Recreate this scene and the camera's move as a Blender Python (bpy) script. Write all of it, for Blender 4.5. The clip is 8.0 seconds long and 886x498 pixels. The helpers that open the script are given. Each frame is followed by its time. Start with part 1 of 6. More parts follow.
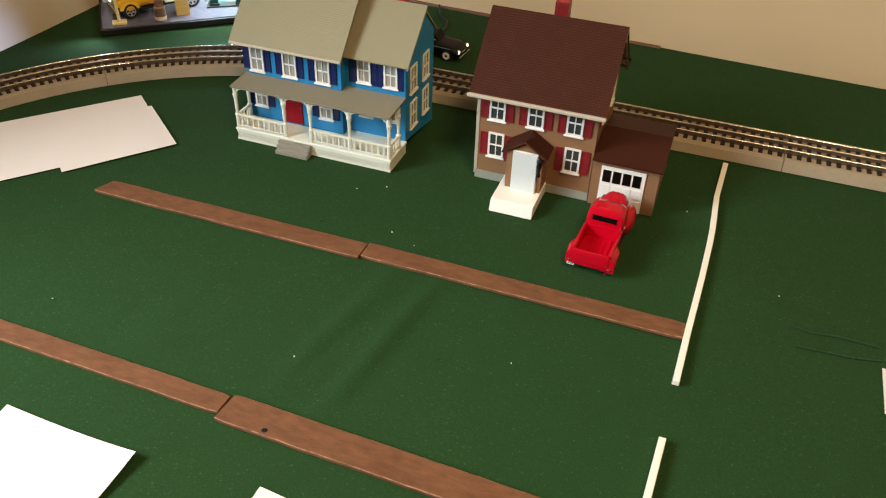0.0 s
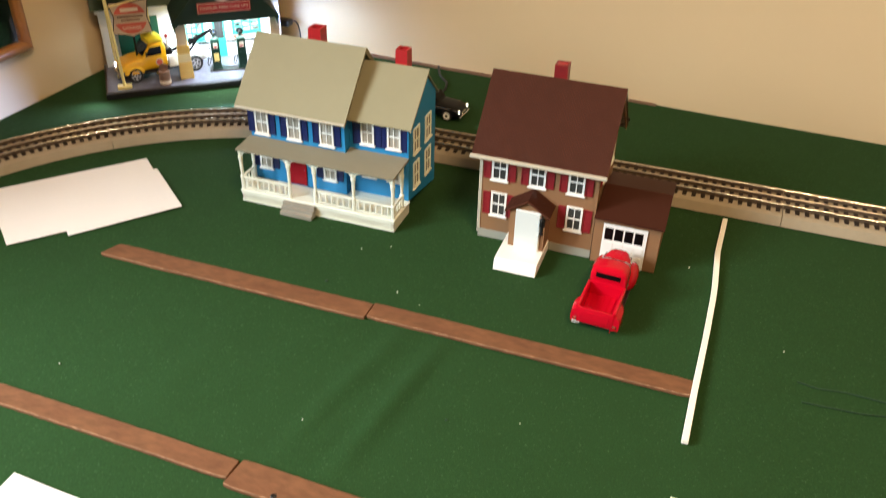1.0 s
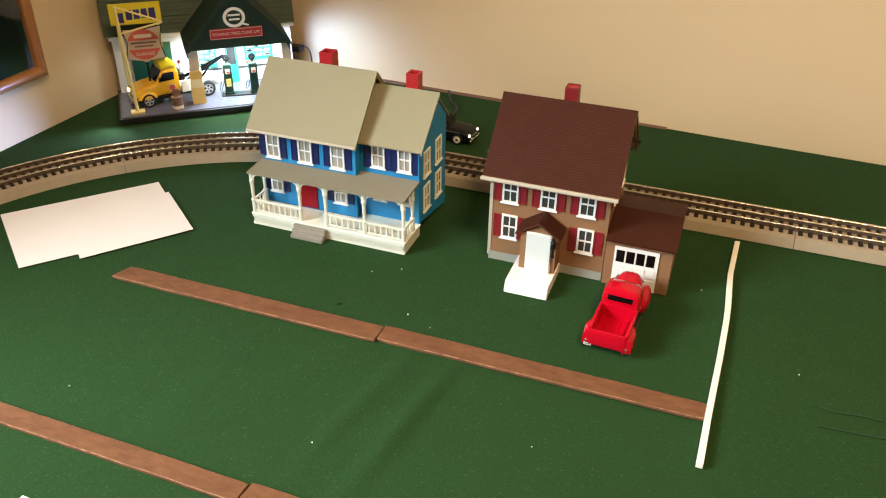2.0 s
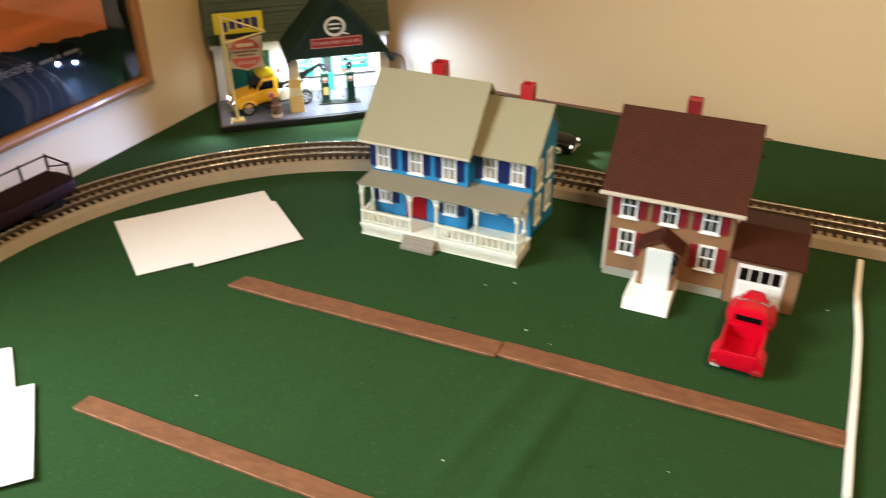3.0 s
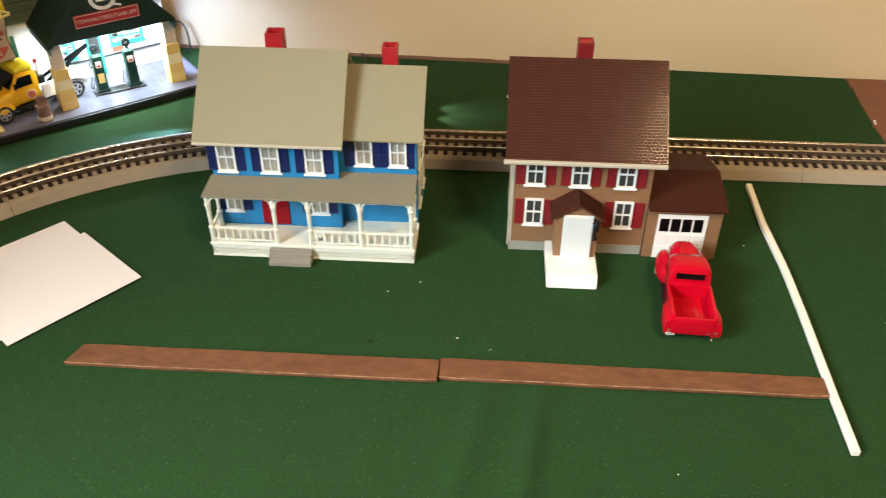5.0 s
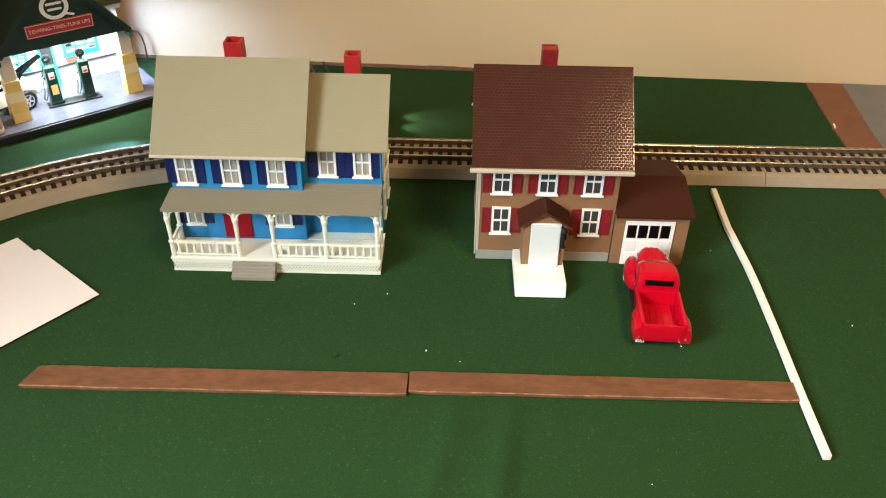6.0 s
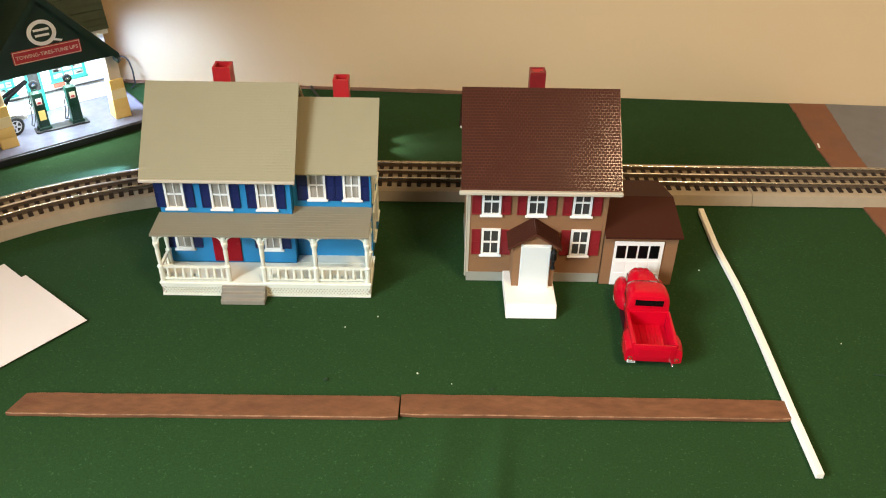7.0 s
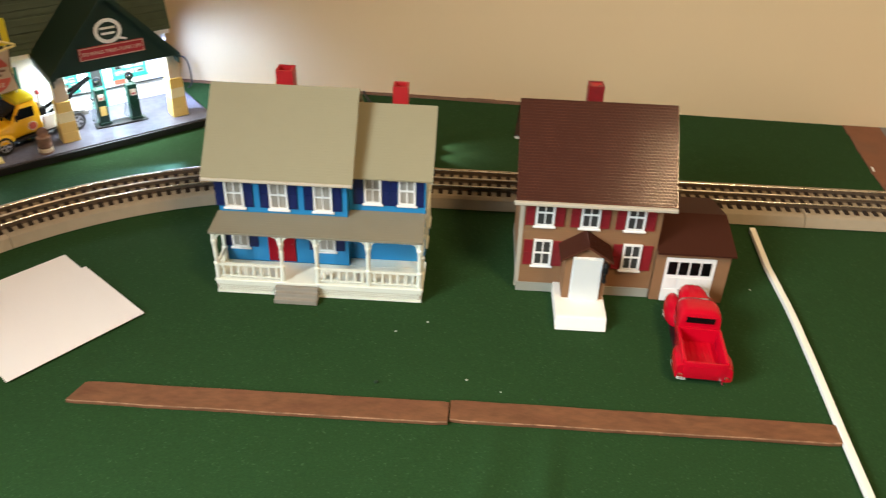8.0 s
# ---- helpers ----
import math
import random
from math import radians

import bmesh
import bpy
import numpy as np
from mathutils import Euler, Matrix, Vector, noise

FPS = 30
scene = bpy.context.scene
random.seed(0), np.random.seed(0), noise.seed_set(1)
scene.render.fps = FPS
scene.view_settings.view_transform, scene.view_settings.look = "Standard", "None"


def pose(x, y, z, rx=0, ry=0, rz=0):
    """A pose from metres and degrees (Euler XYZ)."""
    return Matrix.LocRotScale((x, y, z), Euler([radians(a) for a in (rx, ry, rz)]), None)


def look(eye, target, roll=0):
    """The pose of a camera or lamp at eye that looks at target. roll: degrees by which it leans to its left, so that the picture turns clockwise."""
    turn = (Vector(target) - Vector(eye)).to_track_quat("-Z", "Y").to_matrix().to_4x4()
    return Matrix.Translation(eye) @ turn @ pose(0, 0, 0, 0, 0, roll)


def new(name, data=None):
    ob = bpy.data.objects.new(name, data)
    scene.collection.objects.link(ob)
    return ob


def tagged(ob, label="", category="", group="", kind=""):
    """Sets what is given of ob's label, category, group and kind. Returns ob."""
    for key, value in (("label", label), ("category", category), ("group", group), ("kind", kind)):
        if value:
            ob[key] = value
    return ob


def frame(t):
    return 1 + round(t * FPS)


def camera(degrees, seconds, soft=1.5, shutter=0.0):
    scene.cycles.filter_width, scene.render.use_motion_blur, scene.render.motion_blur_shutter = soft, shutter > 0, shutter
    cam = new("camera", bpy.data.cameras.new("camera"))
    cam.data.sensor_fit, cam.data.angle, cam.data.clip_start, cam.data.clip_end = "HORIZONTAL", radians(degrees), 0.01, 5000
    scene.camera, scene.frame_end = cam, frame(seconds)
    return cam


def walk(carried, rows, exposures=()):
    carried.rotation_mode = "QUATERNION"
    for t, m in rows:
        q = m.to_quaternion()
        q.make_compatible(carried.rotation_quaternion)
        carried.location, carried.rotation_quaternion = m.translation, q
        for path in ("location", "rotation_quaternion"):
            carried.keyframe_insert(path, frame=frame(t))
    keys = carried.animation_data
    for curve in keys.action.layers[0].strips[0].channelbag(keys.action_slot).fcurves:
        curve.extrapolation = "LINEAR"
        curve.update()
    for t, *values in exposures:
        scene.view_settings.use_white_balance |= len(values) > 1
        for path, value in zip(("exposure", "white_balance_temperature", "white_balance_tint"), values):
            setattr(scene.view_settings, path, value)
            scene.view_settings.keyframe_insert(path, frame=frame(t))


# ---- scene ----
# ---------------------------------------------------------------- camera
cam = camera(56.0, 8.0, soft=1.1, shutter=0.65)
PATH = [
    (0, (0.2377, -0.4850, 0.4216), (-0.2770, 1.0186, -0.7926), 2.10),
    (0.5, (0.2269, -0.4863, 0.4196), (-0.2827, 1.0370, -0.7721), 2.53),
    (1, (0.2304, -0.4881, 0.4299), (-0.3017, 1.0858, -0.6834), 1.55),
    (1.2, (0.2313, -0.4878, 0.4319), (-0.3080, 1.1023, -0.6548), 1.34),
    (2.3, (0.2285, -0.4898, 0.4246), (-0.3562, 1.1023, -0.6352), 0.93),
    (2.5, (0.2181, -0.4923, 0.4267), (-0.3832, 1.0893, -0.6396), 0.75),
    (2.8, (0.1912, -0.4976, 0.4277), (-0.4526, 1.0699, -0.6346), 0.13),
    (3, (0.1703, -0.4992, 0.4290), (-0.5072, 1.0589, -0.6261), -0.20),
    (3.2, (0.1599, -0.4826, 0.4240), (-0.5593, 1.0608, -0.6252), -0.40),
    (3.3, (0.1630, -0.4715, 0.4275), (-0.5775, 1.0580, -0.6250), -0.35),
    (3.5, (0.1582, -0.4573, 0.4222), (-0.5810, 1.0807, -0.6209), 0.26),
    (3.7, (0.1540, -0.4461, 0.4166), (-0.4923, 1.1246, -0.6394), 1.28),
    (3.8, (0.1537, -0.4292, 0.4180), (-0.4182, 1.1446, -0.6756), 1.67),
    (4, (0.1443, -0.4106, 0.4120), (-0.3039, 1.1701, -0.7284), 1.50),
    (4.2, (0.1164, -0.4051, 0.4162), (-0.2552, 1.1749, -0.7523), 0.43),
    (4.3, (0.0910, -0.4025, 0.4205), (-0.2290, 1.1765, -0.7635), -0.45),
    (4.5, (0.0555, -0.4039, 0.4113), (-0.1844, 1.1967, -0.7637), -1.38),
    (4.8, (0.0312, -0.4026, 0.4057), (-0.1109, 1.2016, -0.7802), -0.56),
    (5, (0.0271, -0.4035, 0.4066), (-0.0696, 1.2071, -0.7752), 0.33),
    (5.2, (0.0301, -0.3981, 0.4071), (-0.0425, 1.2116, -0.7776), 0.81),
    (6.3, (0.0228, -0.3942, 0.4026), (0.0238, 1.2382, -0.7529), 0.96),
    (6.5, (0.0220, -0.3960, 0.4060), (0.0300, 1.2431, -0.7399), 0.98),
    (7, (0.0232, -0.3947, 0.4034), (0.0389, 1.2598, -0.7201), 1.08),
    (7.5, (0.0201, -0.3945, 0.4022), (0.0229, 1.2635, -0.7163), 1.29),
    (8, (0.0059, -0.3998, 0.4061), (-0.0511, 1.2632, -0.7035), 2.05),
]
EXPOSURE = [(0, -0.46), (0.5, -0.07), (1.0, -0.07), (2.3, -0.01), (3.2, -0.08), (3.7, -0.10), (4.2, -0.15), (5.0, -0.15), (7.2, -0.16), (8.0, -0.26)]
walk(cam, [(t, look(eye, target, roll)) for t, eye, target, roll in PATH], EXPOSURE)

# ---------------------------------------------------------------- world and lights
world = bpy.data.worlds.new("world")
scene.world = world
world.use_nodes = True
sky = world.node_tree.nodes.new("ShaderNodeTexSky")
sky.sky_type, sky.sun_disc = "NISHITA", False
sky.sun_elevation, sky.sun_rotation = radians(40), radians(200)
world.node_tree.nodes["Background"].inputs["Strength"].default_value = 0.1
world.node_tree.links.new(sky.outputs[0], world.node_tree.nodes["Background"].inputs[0])


def lamp(name, kind, energy, colour, at, target, **settings):
    data = bpy.data.lights.new(name, kind)
    data.energy, data.color = energy, colour
    for key, value in settings.items():
        if key == "size":
            data.shape, data.size, data.size_y = "RECTANGLE", value[0], value[1]
        elif key == "radius":
            data.shadow_soft_size = value
        elif key == "cone":
            data.spot_size, data.spot_blend = radians(value), 0.9
    ob = new(name, data)
    ob.matrix_world = look(at, target)
    return ob


# daylight from added unseen windows far left, an added ceiling fixture, the layout's small lit lamps
lamp("added_window_light", "AREA", 15, (0.88, 0.96, 1.0), (-0.86, -1.20, 0.82), (0.0, -0.10, 0.05), size=(0.56, 0.62))
lamp("added_window_light", "AREA", 30, (0.86, 0.96, 1.0), (-0.86, -0.62, 0.70), (-0.20, -0.20, 0.0), size=(0.38, 0.44))
lamp("added_ceiling_light", "AREA", 27.5, (1.0, 0.69, 0.38), (0.66, -0.70, 1.50), (0.66, -0.70, 0), size=(0.34, 0.34))
DISPLAY = pose(-0.471, 0.278, 0, 0, 0, 39.6)
lamp("canopy_light", "AREA", 0.50, (0.76, 0.90, 1.0), DISPLAY @ Vector((0.155, 0.045, 0.0760)), DISPLAY @ Vector((0.155, 0.040, 0)), size=(0.10, 0.045))
lamp("canopy_bulb", "POINT", 0.10, (0.70, 0.84, 1.0), DISPLAY @ Vector((0.150, 0.030, 0.0660)), DISPLAY @ Vector((0.150, 0.030, 0)), radius=0.004)
lamp("tow_truck_headlight", "SPOT", 0.30, (0.72, 0.82, 1.0), DISPLAY @ Vector((-0.0010, 0.0060, 0.0300)), DISPLAY @ Vector((-0.046, -0.084, -0.0050)), radius=0.006, cone=120)
# the car that stands behind the blue house shines along the back of the curve
PARKED = pose(-0.2560, 0.3530, 0, 0, 0, 133)
for k in (-1, 1):
    lamp("parked_car_headlight", "SPOT", 6.6, (0.30, 0.45, 1.0), PARKED @ Vector((k * 0.0118, 0.0022, 0.0128)), PARKED @ Vector((k * 0.0118, 0.3500, -0.0050)), radius=0.003, cone=47)
lamp("canopy_bulb", "SPOT", 2.2, (0.36, 0.53, 1.0), DISPLAY @ Vector((0.2060, 0.0500, 0.0735)), (-0.285, 0.55, 0.015), radius=0.010, cone=110)
for y in (0.387, 0.411):
    lamp("car_headlight", "SPOT", 0.22, (0.95, 0.97, 1.0), (-0.0435, y - 0.0025, 0.0125), (0.06, y - 0.010, -0.006), radius=0.002, cone=60)

# ---------------------------------------------------------------- materials


def material(name, colour, rough=0.5, metal=0.0, vary=0.12, scale=60.0, bump=0.0, bump_scale=400.0, coat=0.0, spec=0.5,
             contrast=1.0, lint=0.0, stain=0.0, stain_scale=9.0, stain_colour=(0.1, 0.07, 0.05), stretch=(1, 1, 1), per_object=0.0, emit=0.0):
    """A painted, plastic, cloth or metal surface with fine grain, broad stains and relief."""
    m = bpy.data.materials.new(name)
    m.use_nodes = True
    nt = m.node_tree
    b = nt.nodes["Principled BSDF"]
    tc = nt.nodes.new("ShaderNodeTexCoord")
    mp = nt.nodes.new("ShaderNodeMapping")
    mp.inputs["Scale"].default_value = stretch
    nt.links.new(tc.outputs["Object"], mp.inputs[0])
    n1 = nt.nodes.new("ShaderNodeTexNoise")
    n1.inputs["Scale"].default_value, n1.inputs["Detail"].default_value = scale, 6
    nt.links.new(mp.outputs[0], n1.inputs[0])
    mix = nt.nodes.new("ShaderNodeMix")
    mix.data_type = "RGBA"
    mix.inputs["A"].default_value = (*[c * (1 - vary) for c in colour], 1)
    mix.inputs["B"].default_value = (*[min(1, c * (1 + vary)) for c in colour], 1)
    sharp = nt.nodes.new("ShaderNodeMapRange")
    sharp.inputs["From Min"].default_value, sharp.inputs["From Max"].default_value = 0.5 - 0.5 / contrast, 0.5 + 0.5 / contrast
    nt.links.new(n1.outputs[0], sharp.inputs[0])
    nt.links.new(sharp.outputs[0], mix.inputs["Factor"])
    out = mix.outputs["Result"]
    if lint:
        n4 = nt.nodes.new("ShaderNodeTexNoise")
        n4.inputs["Scale"].default_value, n4.inputs["Detail"].default_value = 560, 4
        nt.links.new(mp.outputs[0], n4.inputs[0])
        pick = nt.nodes.new("ShaderNodeMapRange")
        pick.inputs["From Min"].default_value, pick.inputs["From Max"].default_value = 0.62, 0.74
        pick.inputs["To Max"].default_value = lint
        nt.links.new(n4.outputs[0], pick.inputs[0])
        mix4 = nt.nodes.new("ShaderNodeMix")
        mix4.data_type = "RGBA"
        mix4.inputs["B"].default_value = (0.072, 0.130, 0.066, 1)
        nt.links.new(out, mix4.inputs["A"])
        nt.links.new(pick.outputs[0], mix4.inputs["Factor"])
        out = mix4.outputs["Result"]
    if stain:
        n2 = nt.nodes.new("ShaderNodeTexNoise")
        n2.inputs["Scale"].default_value, n2.inputs["Detail"].default_value = stain_scale, 4
        nt.links.new(mp.outputs[0], n2.inputs[0])
        ramp = nt.nodes.new("ShaderNodeMapRange")
        ramp.inputs["From Min"].default_value, ramp.inputs["From Max"].default_value = 0.45, 0.75
        ramp.inputs["To Max"].default_value = stain
        nt.links.new(n2.outputs[0], ramp.inputs[0])
        mix2 = nt.nodes.new("ShaderNodeMix")
        mix2.data_type = "RGBA"
        mix2.inputs["B"].default_value = (*stain_colour, 1)
        nt.links.new(out, mix2.inputs["A"])
        nt.links.new(ramp.outputs[0], mix2.inputs["Factor"])
        out = mix2.outputs["Result"]
    if per_object:
        info = nt.nodes.new("ShaderNodeObjectInfo")
        hsv = nt.nodes.new("ShaderNodeHueSaturation")
        rng = nt.nodes.new("ShaderNodeMapRange")
        rng.inputs["To Min"].default_value, rng.inputs["To Max"].default_value = 1 - per_object, 1 + per_object
        nt.links.new(info.outputs["Random"], rng.inputs[0])
        nt.links.new(rng.outputs[0], hsv.inputs["Value"])
        nt.links.new(out, hsv.inputs["Color"])
        out = hsv.outputs[0]
    nt.links.new(out, b.inputs["Base Color"])
    b.inputs["Roughness"].default_value, b.inputs["Metallic"].default_value = rough, metal
    b.inputs["Specular IOR Level"].default_value = spec
    b.inputs["Coat Weight"].default_value, b.inputs["Coat Roughness"].default_value = coat, 0.08
    if bump:
        n3 = nt.nodes.new("ShaderNodeTexNoise")
        n3.inputs["Scale"].default_value, n3.inputs["Detail"].default_value = bump_scale, 5
        nt.links.new(mp.outputs[0], n3.inputs[0])
        bp = nt.nodes.new("ShaderNodeBump")
        bp.inputs["Strength"].default_value, bp.inputs["Distance"].default_value = bump, 0.0006
        nt.links.new(n3.outputs[0], bp.inputs["Height"])
        nt.links.new(bp.outputs[0], b.inputs["Normal"])
    if emit:
        b.inputs["Emission Color"].default_value = (*colour, 1)
        b.inputs["Emission Strength"].default_value = emit
    return m


def coursed(m, row, width, depth=0.0004, mortar=0.08, strength=0.6, plane="xz", offset=0.5):
    """Lays fine courses (shingles, clapboards, moulded bricks) as relief over a material."""
    nt = m.node_tree
    b = nt.nodes["Principled BSDF"]
    tc = nt.nodes.new("ShaderNodeTexCoord")
    sep, com = nt.nodes.new("ShaderNodeSeparateXYZ"), nt.nodes.new("ShaderNodeCombineXYZ")
    nt.links.new(tc.outputs["Object"], sep.inputs[0])
    nt.links.new(sep.outputs[plane[0].upper()], com.inputs["X"])
    nt.links.new(sep.outputs[plane[1].upper()], com.inputs["Y"])
    br = nt.nodes.new("ShaderNodeTexBrick")
    br.inputs["Scale"].default_value = 1.0
    br.inputs["Brick Width"].default_value, br.inputs["Row Height"].default_value = width, row
    br.inputs["Mortar Size"].default_value, br.inputs["Mortar Smooth"].default_value = row * mortar, 0.3
    br.offset = offset
    br.inputs["Color1"].default_value, br.inputs["Color2"].default_value = (1, 1, 1, 1), (0.75, 0.75, 0.75, 1)
    br.inputs["Mortar"].default_value = (0, 0, 0, 1)
    nt.links.new(com.outputs[0], br.inputs[0])
    bp = nt.nodes.new("ShaderNodeBump")
    bp.inputs["Strength"].default_value, bp.inputs["Distance"].default_value = strength, depth
    nt.links.new(br.outputs["Color"], bp.inputs["Height"])
    if b.inputs["Normal"].links:
        nt.links.new(b.inputs["Normal"].links[0].from_socket, bp.inputs["Normal"])
    nt.links.new(bp.outputs[0], b.inputs["Normal"])
    return m


FELT = material("green_felt", (0.0168, 0.0503, 0.0140), 0.95, vary=0.24, scale=800, contrast=1.8, lint=0.48, bump=0.45, bump_scale=1100, spec=0.15,
                stain=0.34, stain_scale=40, stain_colour=(0.0155, 0.042, 0.0115))
WALL = material("tan_wall_paint", (0.655, 0.497, 0.300), 0.75, vary=0.03, scale=6, bump=0.12, bump_scale=160, spec=0.25)
CEIL = material("beige_ceiling_paint", (0.30, 0.265, 0.22), 0.9, vary=0.02, scale=4)
ROOMFLOOR = material("brown_carpet", (0.11, 0.08, 0.055), 0.95, vary=0.2, scale=80, bump=0.5)
PLY = material("table_plywood", (0.40, 0.27, 0.15), 0.6, vary=0.2, scale=20, stretch=(1, 8, 8))
EDGE = material("brown_board_edge", (0.17, 0.085, 0.05), 0.7, vary=0.25, scale=90)
STRIP = material("brown_wood_strip", (0.166, 0.073, 0.034), 0.85, vary=0.22, contrast=2.2, scale=210, bump=0.5, bump_scale=600, spec=0.2,
                 stain=0.55, stain_scale=55, stain_colour=(0.115, 0.042, 0.022), stretch=(0.45, 1, 1))
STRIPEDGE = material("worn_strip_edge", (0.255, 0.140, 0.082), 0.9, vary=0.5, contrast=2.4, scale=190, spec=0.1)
STICKWOOD = material("pale_basswood", (0.88, 0.86, 0.765), 0.6, vary=0.06, scale=90, stretch=(1, 0.08, 1), bump=0.2)
PAPER = material("white_paper", (0.78, 0.735, 0.70), 0.85, vary=0.015, scale=30, spec=0.2)
ROADPAINT = material("grey_road_paint", (0.17, 0.165, 0.16), 0.85, vary=0.12, scale=60, bump=0.2, stain=0.3, stain_scale=20)
DIRTPAINT = material("brown_shoulder_paint", (0.19, 0.075, 0.035), 0.85, vary=0.15, scale=70, bump=0.2, stain=0.3, stain_scale=25)
ROADBED = material("tan_grey_roadbed_plastic", (0.345, 0.285, 0.200), 0.85, vary=0.10, scale=120, bump=0.35, bump_scale=900, per_object=0.04, spec=0.2)
BALLAST = material("tan_ballast_plastic", (0.285, 0.230, 0.155), 0.85, vary=0.15, scale=200, bump=0.4, bump_scale=900, spec=0.2)
TIE = material("dark_brown_tie_plastic", (0.026, 0.018, 0.013), 0.8, vary=0.2, scale=300, bump=0.3, spec=0.2)
RAIL = material("nickel_steel_rail", (0.86, 0.84, 0.79), 0.24, metal=1.0, vary=0.12, scale=200)
RAILWEB = material("dull_brown_rail_web", (0.105, 0.074, 0.048), 0.6, metal=0.2, vary=0.25, scale=260, spec=0.25)
MIDRAIL = material("dull_centre_rail", (0.55, 0.50, 0.43), 0.34, metal=1.0, vary=0.2, scale=200)
BLUE = material("bright_blue_plastic", (0.019, 0.222, 0.48), 0.42, vary=0.05, scale=60, bump=0.08, spec=0.4)
NAVY = material("navy_shutter_plastic", (0.003, 0.012, 0.088), 0.38, vary=0.12, scale=120)
CREAM = material("cream_white_plastic", (0.775, 0.790, 0.690), 0.45, vary=0.03, scale=80, spec=0.4)
WHITE = material("white_plastic", (0.82, 0.82, 0.80), 0.4, vary=0.02, scale=80)
DOORWHITE = material("cool_white_door_plastic", (0.66, 0.71, 0.72), 0.35, vary=0.03, scale=80)
TAN = material("tan_roof_plastic", (0.276, 0.250, 0.157), 0.62, vary=0.04, scale=70, bump=0.15, bump_scale=900, spec=0.3)
coursed(TAN, 0.0016, 0.3, depth=0.00012, mortar=0.15, strength=0.35, plane="xz")
PORCHROOF = material("grey_tan_porch_roof", (0.240, 0.218, 0.156), 0.6, vary=0.05, scale=70, bump=0.1, spec=0.3)
GREYSTEP = material("grey_plastic_step", (0.27, 0.245, 0.20), 0.6, vary=0.06, scale=120)
REDDOOR = material("red_door_plastic", (0.27, 0.003, 0.011), 0.4, vary=0.06, scale=90, spec=0.2)
DULLRED = material("dull_red_chimney_plastic", (0.20, 0.012, 0.014), 0.4, vary=0.25, scale=140, bump=0.1, stain=0.5, stain_scale=120, stain_colour=(0.10, 0.010, 0.010))
REDBRICK = material("red_chimney_plastic", (0.40, 0.015, 0.02), 0.35, vary=0.1, scale=140, bump=0.1)
CURTAIN = material("curtained_pane", (0.33, 0.31, 0.27), 0.25, vary=0.7, scale=160, stretch=(3.2, 1, 0.05))
DARKPANE = material("dark_grey_pane", (0.048, 0.048, 0.046), 0.18, vary=0.35, scale=220, stretch=(2, 1, 0.3))
BLACKPANE = material("black_pane", (0.004, 0.004, 0.004), 0.14, vary=0.2, spec=0.12)
BROWNWALL = material("brown_wall_plastic", (0.255, 0.135, 0.066), 0.6, vary=0.07, scale=90, bump=0.1, spec=0.3)
coursed(BROWNWALL, 0.0022, 0.3, depth=0.0002, mortar=0.18, strength=0.5, plane="xz")
GREYBASE = material("grey_foundation_plastic", (0.30, 0.30, 0.255), 0.65, vary=0.08, scale=90)
BROWNROOF = material("brown_shingle_plastic", (0.048, 0.0142, 0.0082), 0.55, vary=0.05, scale=110, bump=0.04, spec=0.10)
# worn joints, their paler colour also standing in for glints on shingle edges
ROOFJOINT = material("worn_pale_glint_joint", (0.088, 0.030, 0.018), 0.16, vary=0.25, contrast=2.0, scale=90, spec=0.45)
SHUTTER = material("dark_red_shutter", (0.22, 0.012, 0.018), 0.45, vary=0.1, scale=120)
GUTTER = material("pale_grey_gutter", (0.50, 0.45, 0.36), 0.5, vary=0.05, scale=90)
IRON = material("black_iron", (0.006, 0.006, 0.006), 0.55, vary=0.2, spec=0.2)
REDPAINT = material("glossy_red_car_paint", (0.50, 0.002, 0.016), 0.24, vary=0.04, scale=50, coat=0.5, spec=0.15)
BLACKMATT = material("flat_black_paint", (0.0016, 0.0016, 0.0016), 0.7, vary=0.2, spec=0.04)
TYRE = material("black_tyre_rubber", (0.012, 0.012, 0.012), 0.75, vary=0.2, scale=200)
CHROME = material("chrome_trim", (0.8, 0.8, 0.8), 0.12, metal=1.0, vary=0.04)
BLACKPAINT = material("glossy_black_car_paint", (0.003, 0.003, 0.004), 0.42, vary=0.1, coat=0.12, spec=0.2)
ASPHALT = material("dark_glossy_asphalt", (0.14, 0.14, 0.175), 0.15, vary=0.25, scale=160, bump=0.15)
BASEBLACK = material("black_display_base", (0.012, 0.010, 0.010), 0.35, vary=0.2)
CANOPY = material("dark_green_canopy", (0.006, 0.024, 0.014), 0.55, vary=0.15, scale=90, bump=0.2)
OLIVE = material("olive_green_shingles", (0.034, 0.064, 0.033), 0.6, vary=0.25, scale=120, bump=0.2)
coursed(OLIVE, 0.0075, 0.4, depth=0.0012, mortar=0.10, strength=0.9, plane="xz")
TEAL = material("teal_window_paint", (0.03, 0.36, 0.27), 0.4, vary=0.06)
DEEPTEAL = material("deep_green_door_paint", (0.008, 0.10, 0.06), 0.4, vary=0.06)
LIGHTWALL = material("white_stucco_wall", (0.80, 0.80, 0.78), 0.6, vary=0.04, scale=90, bump=0.15)
YELLOW = material("yellow_car_paint", (0.86, 0.47, 0.008), 0.3, vary=0.05, coat=0.6)
YELLOWSIGN = material("yellow_sign_paint", (0.72, 0.58, 0.02), 0.45, vary=0.05)
PALEYELLOW = material("pale_yellow_post", (0.78, 0.66, 0.28), 0.45, vary=0.06)
BRICKYELLOW = material("yellow_pillar_brick", (0.74, 0.52, 0.16), 0.5, vary=0.08, bump=0.2)
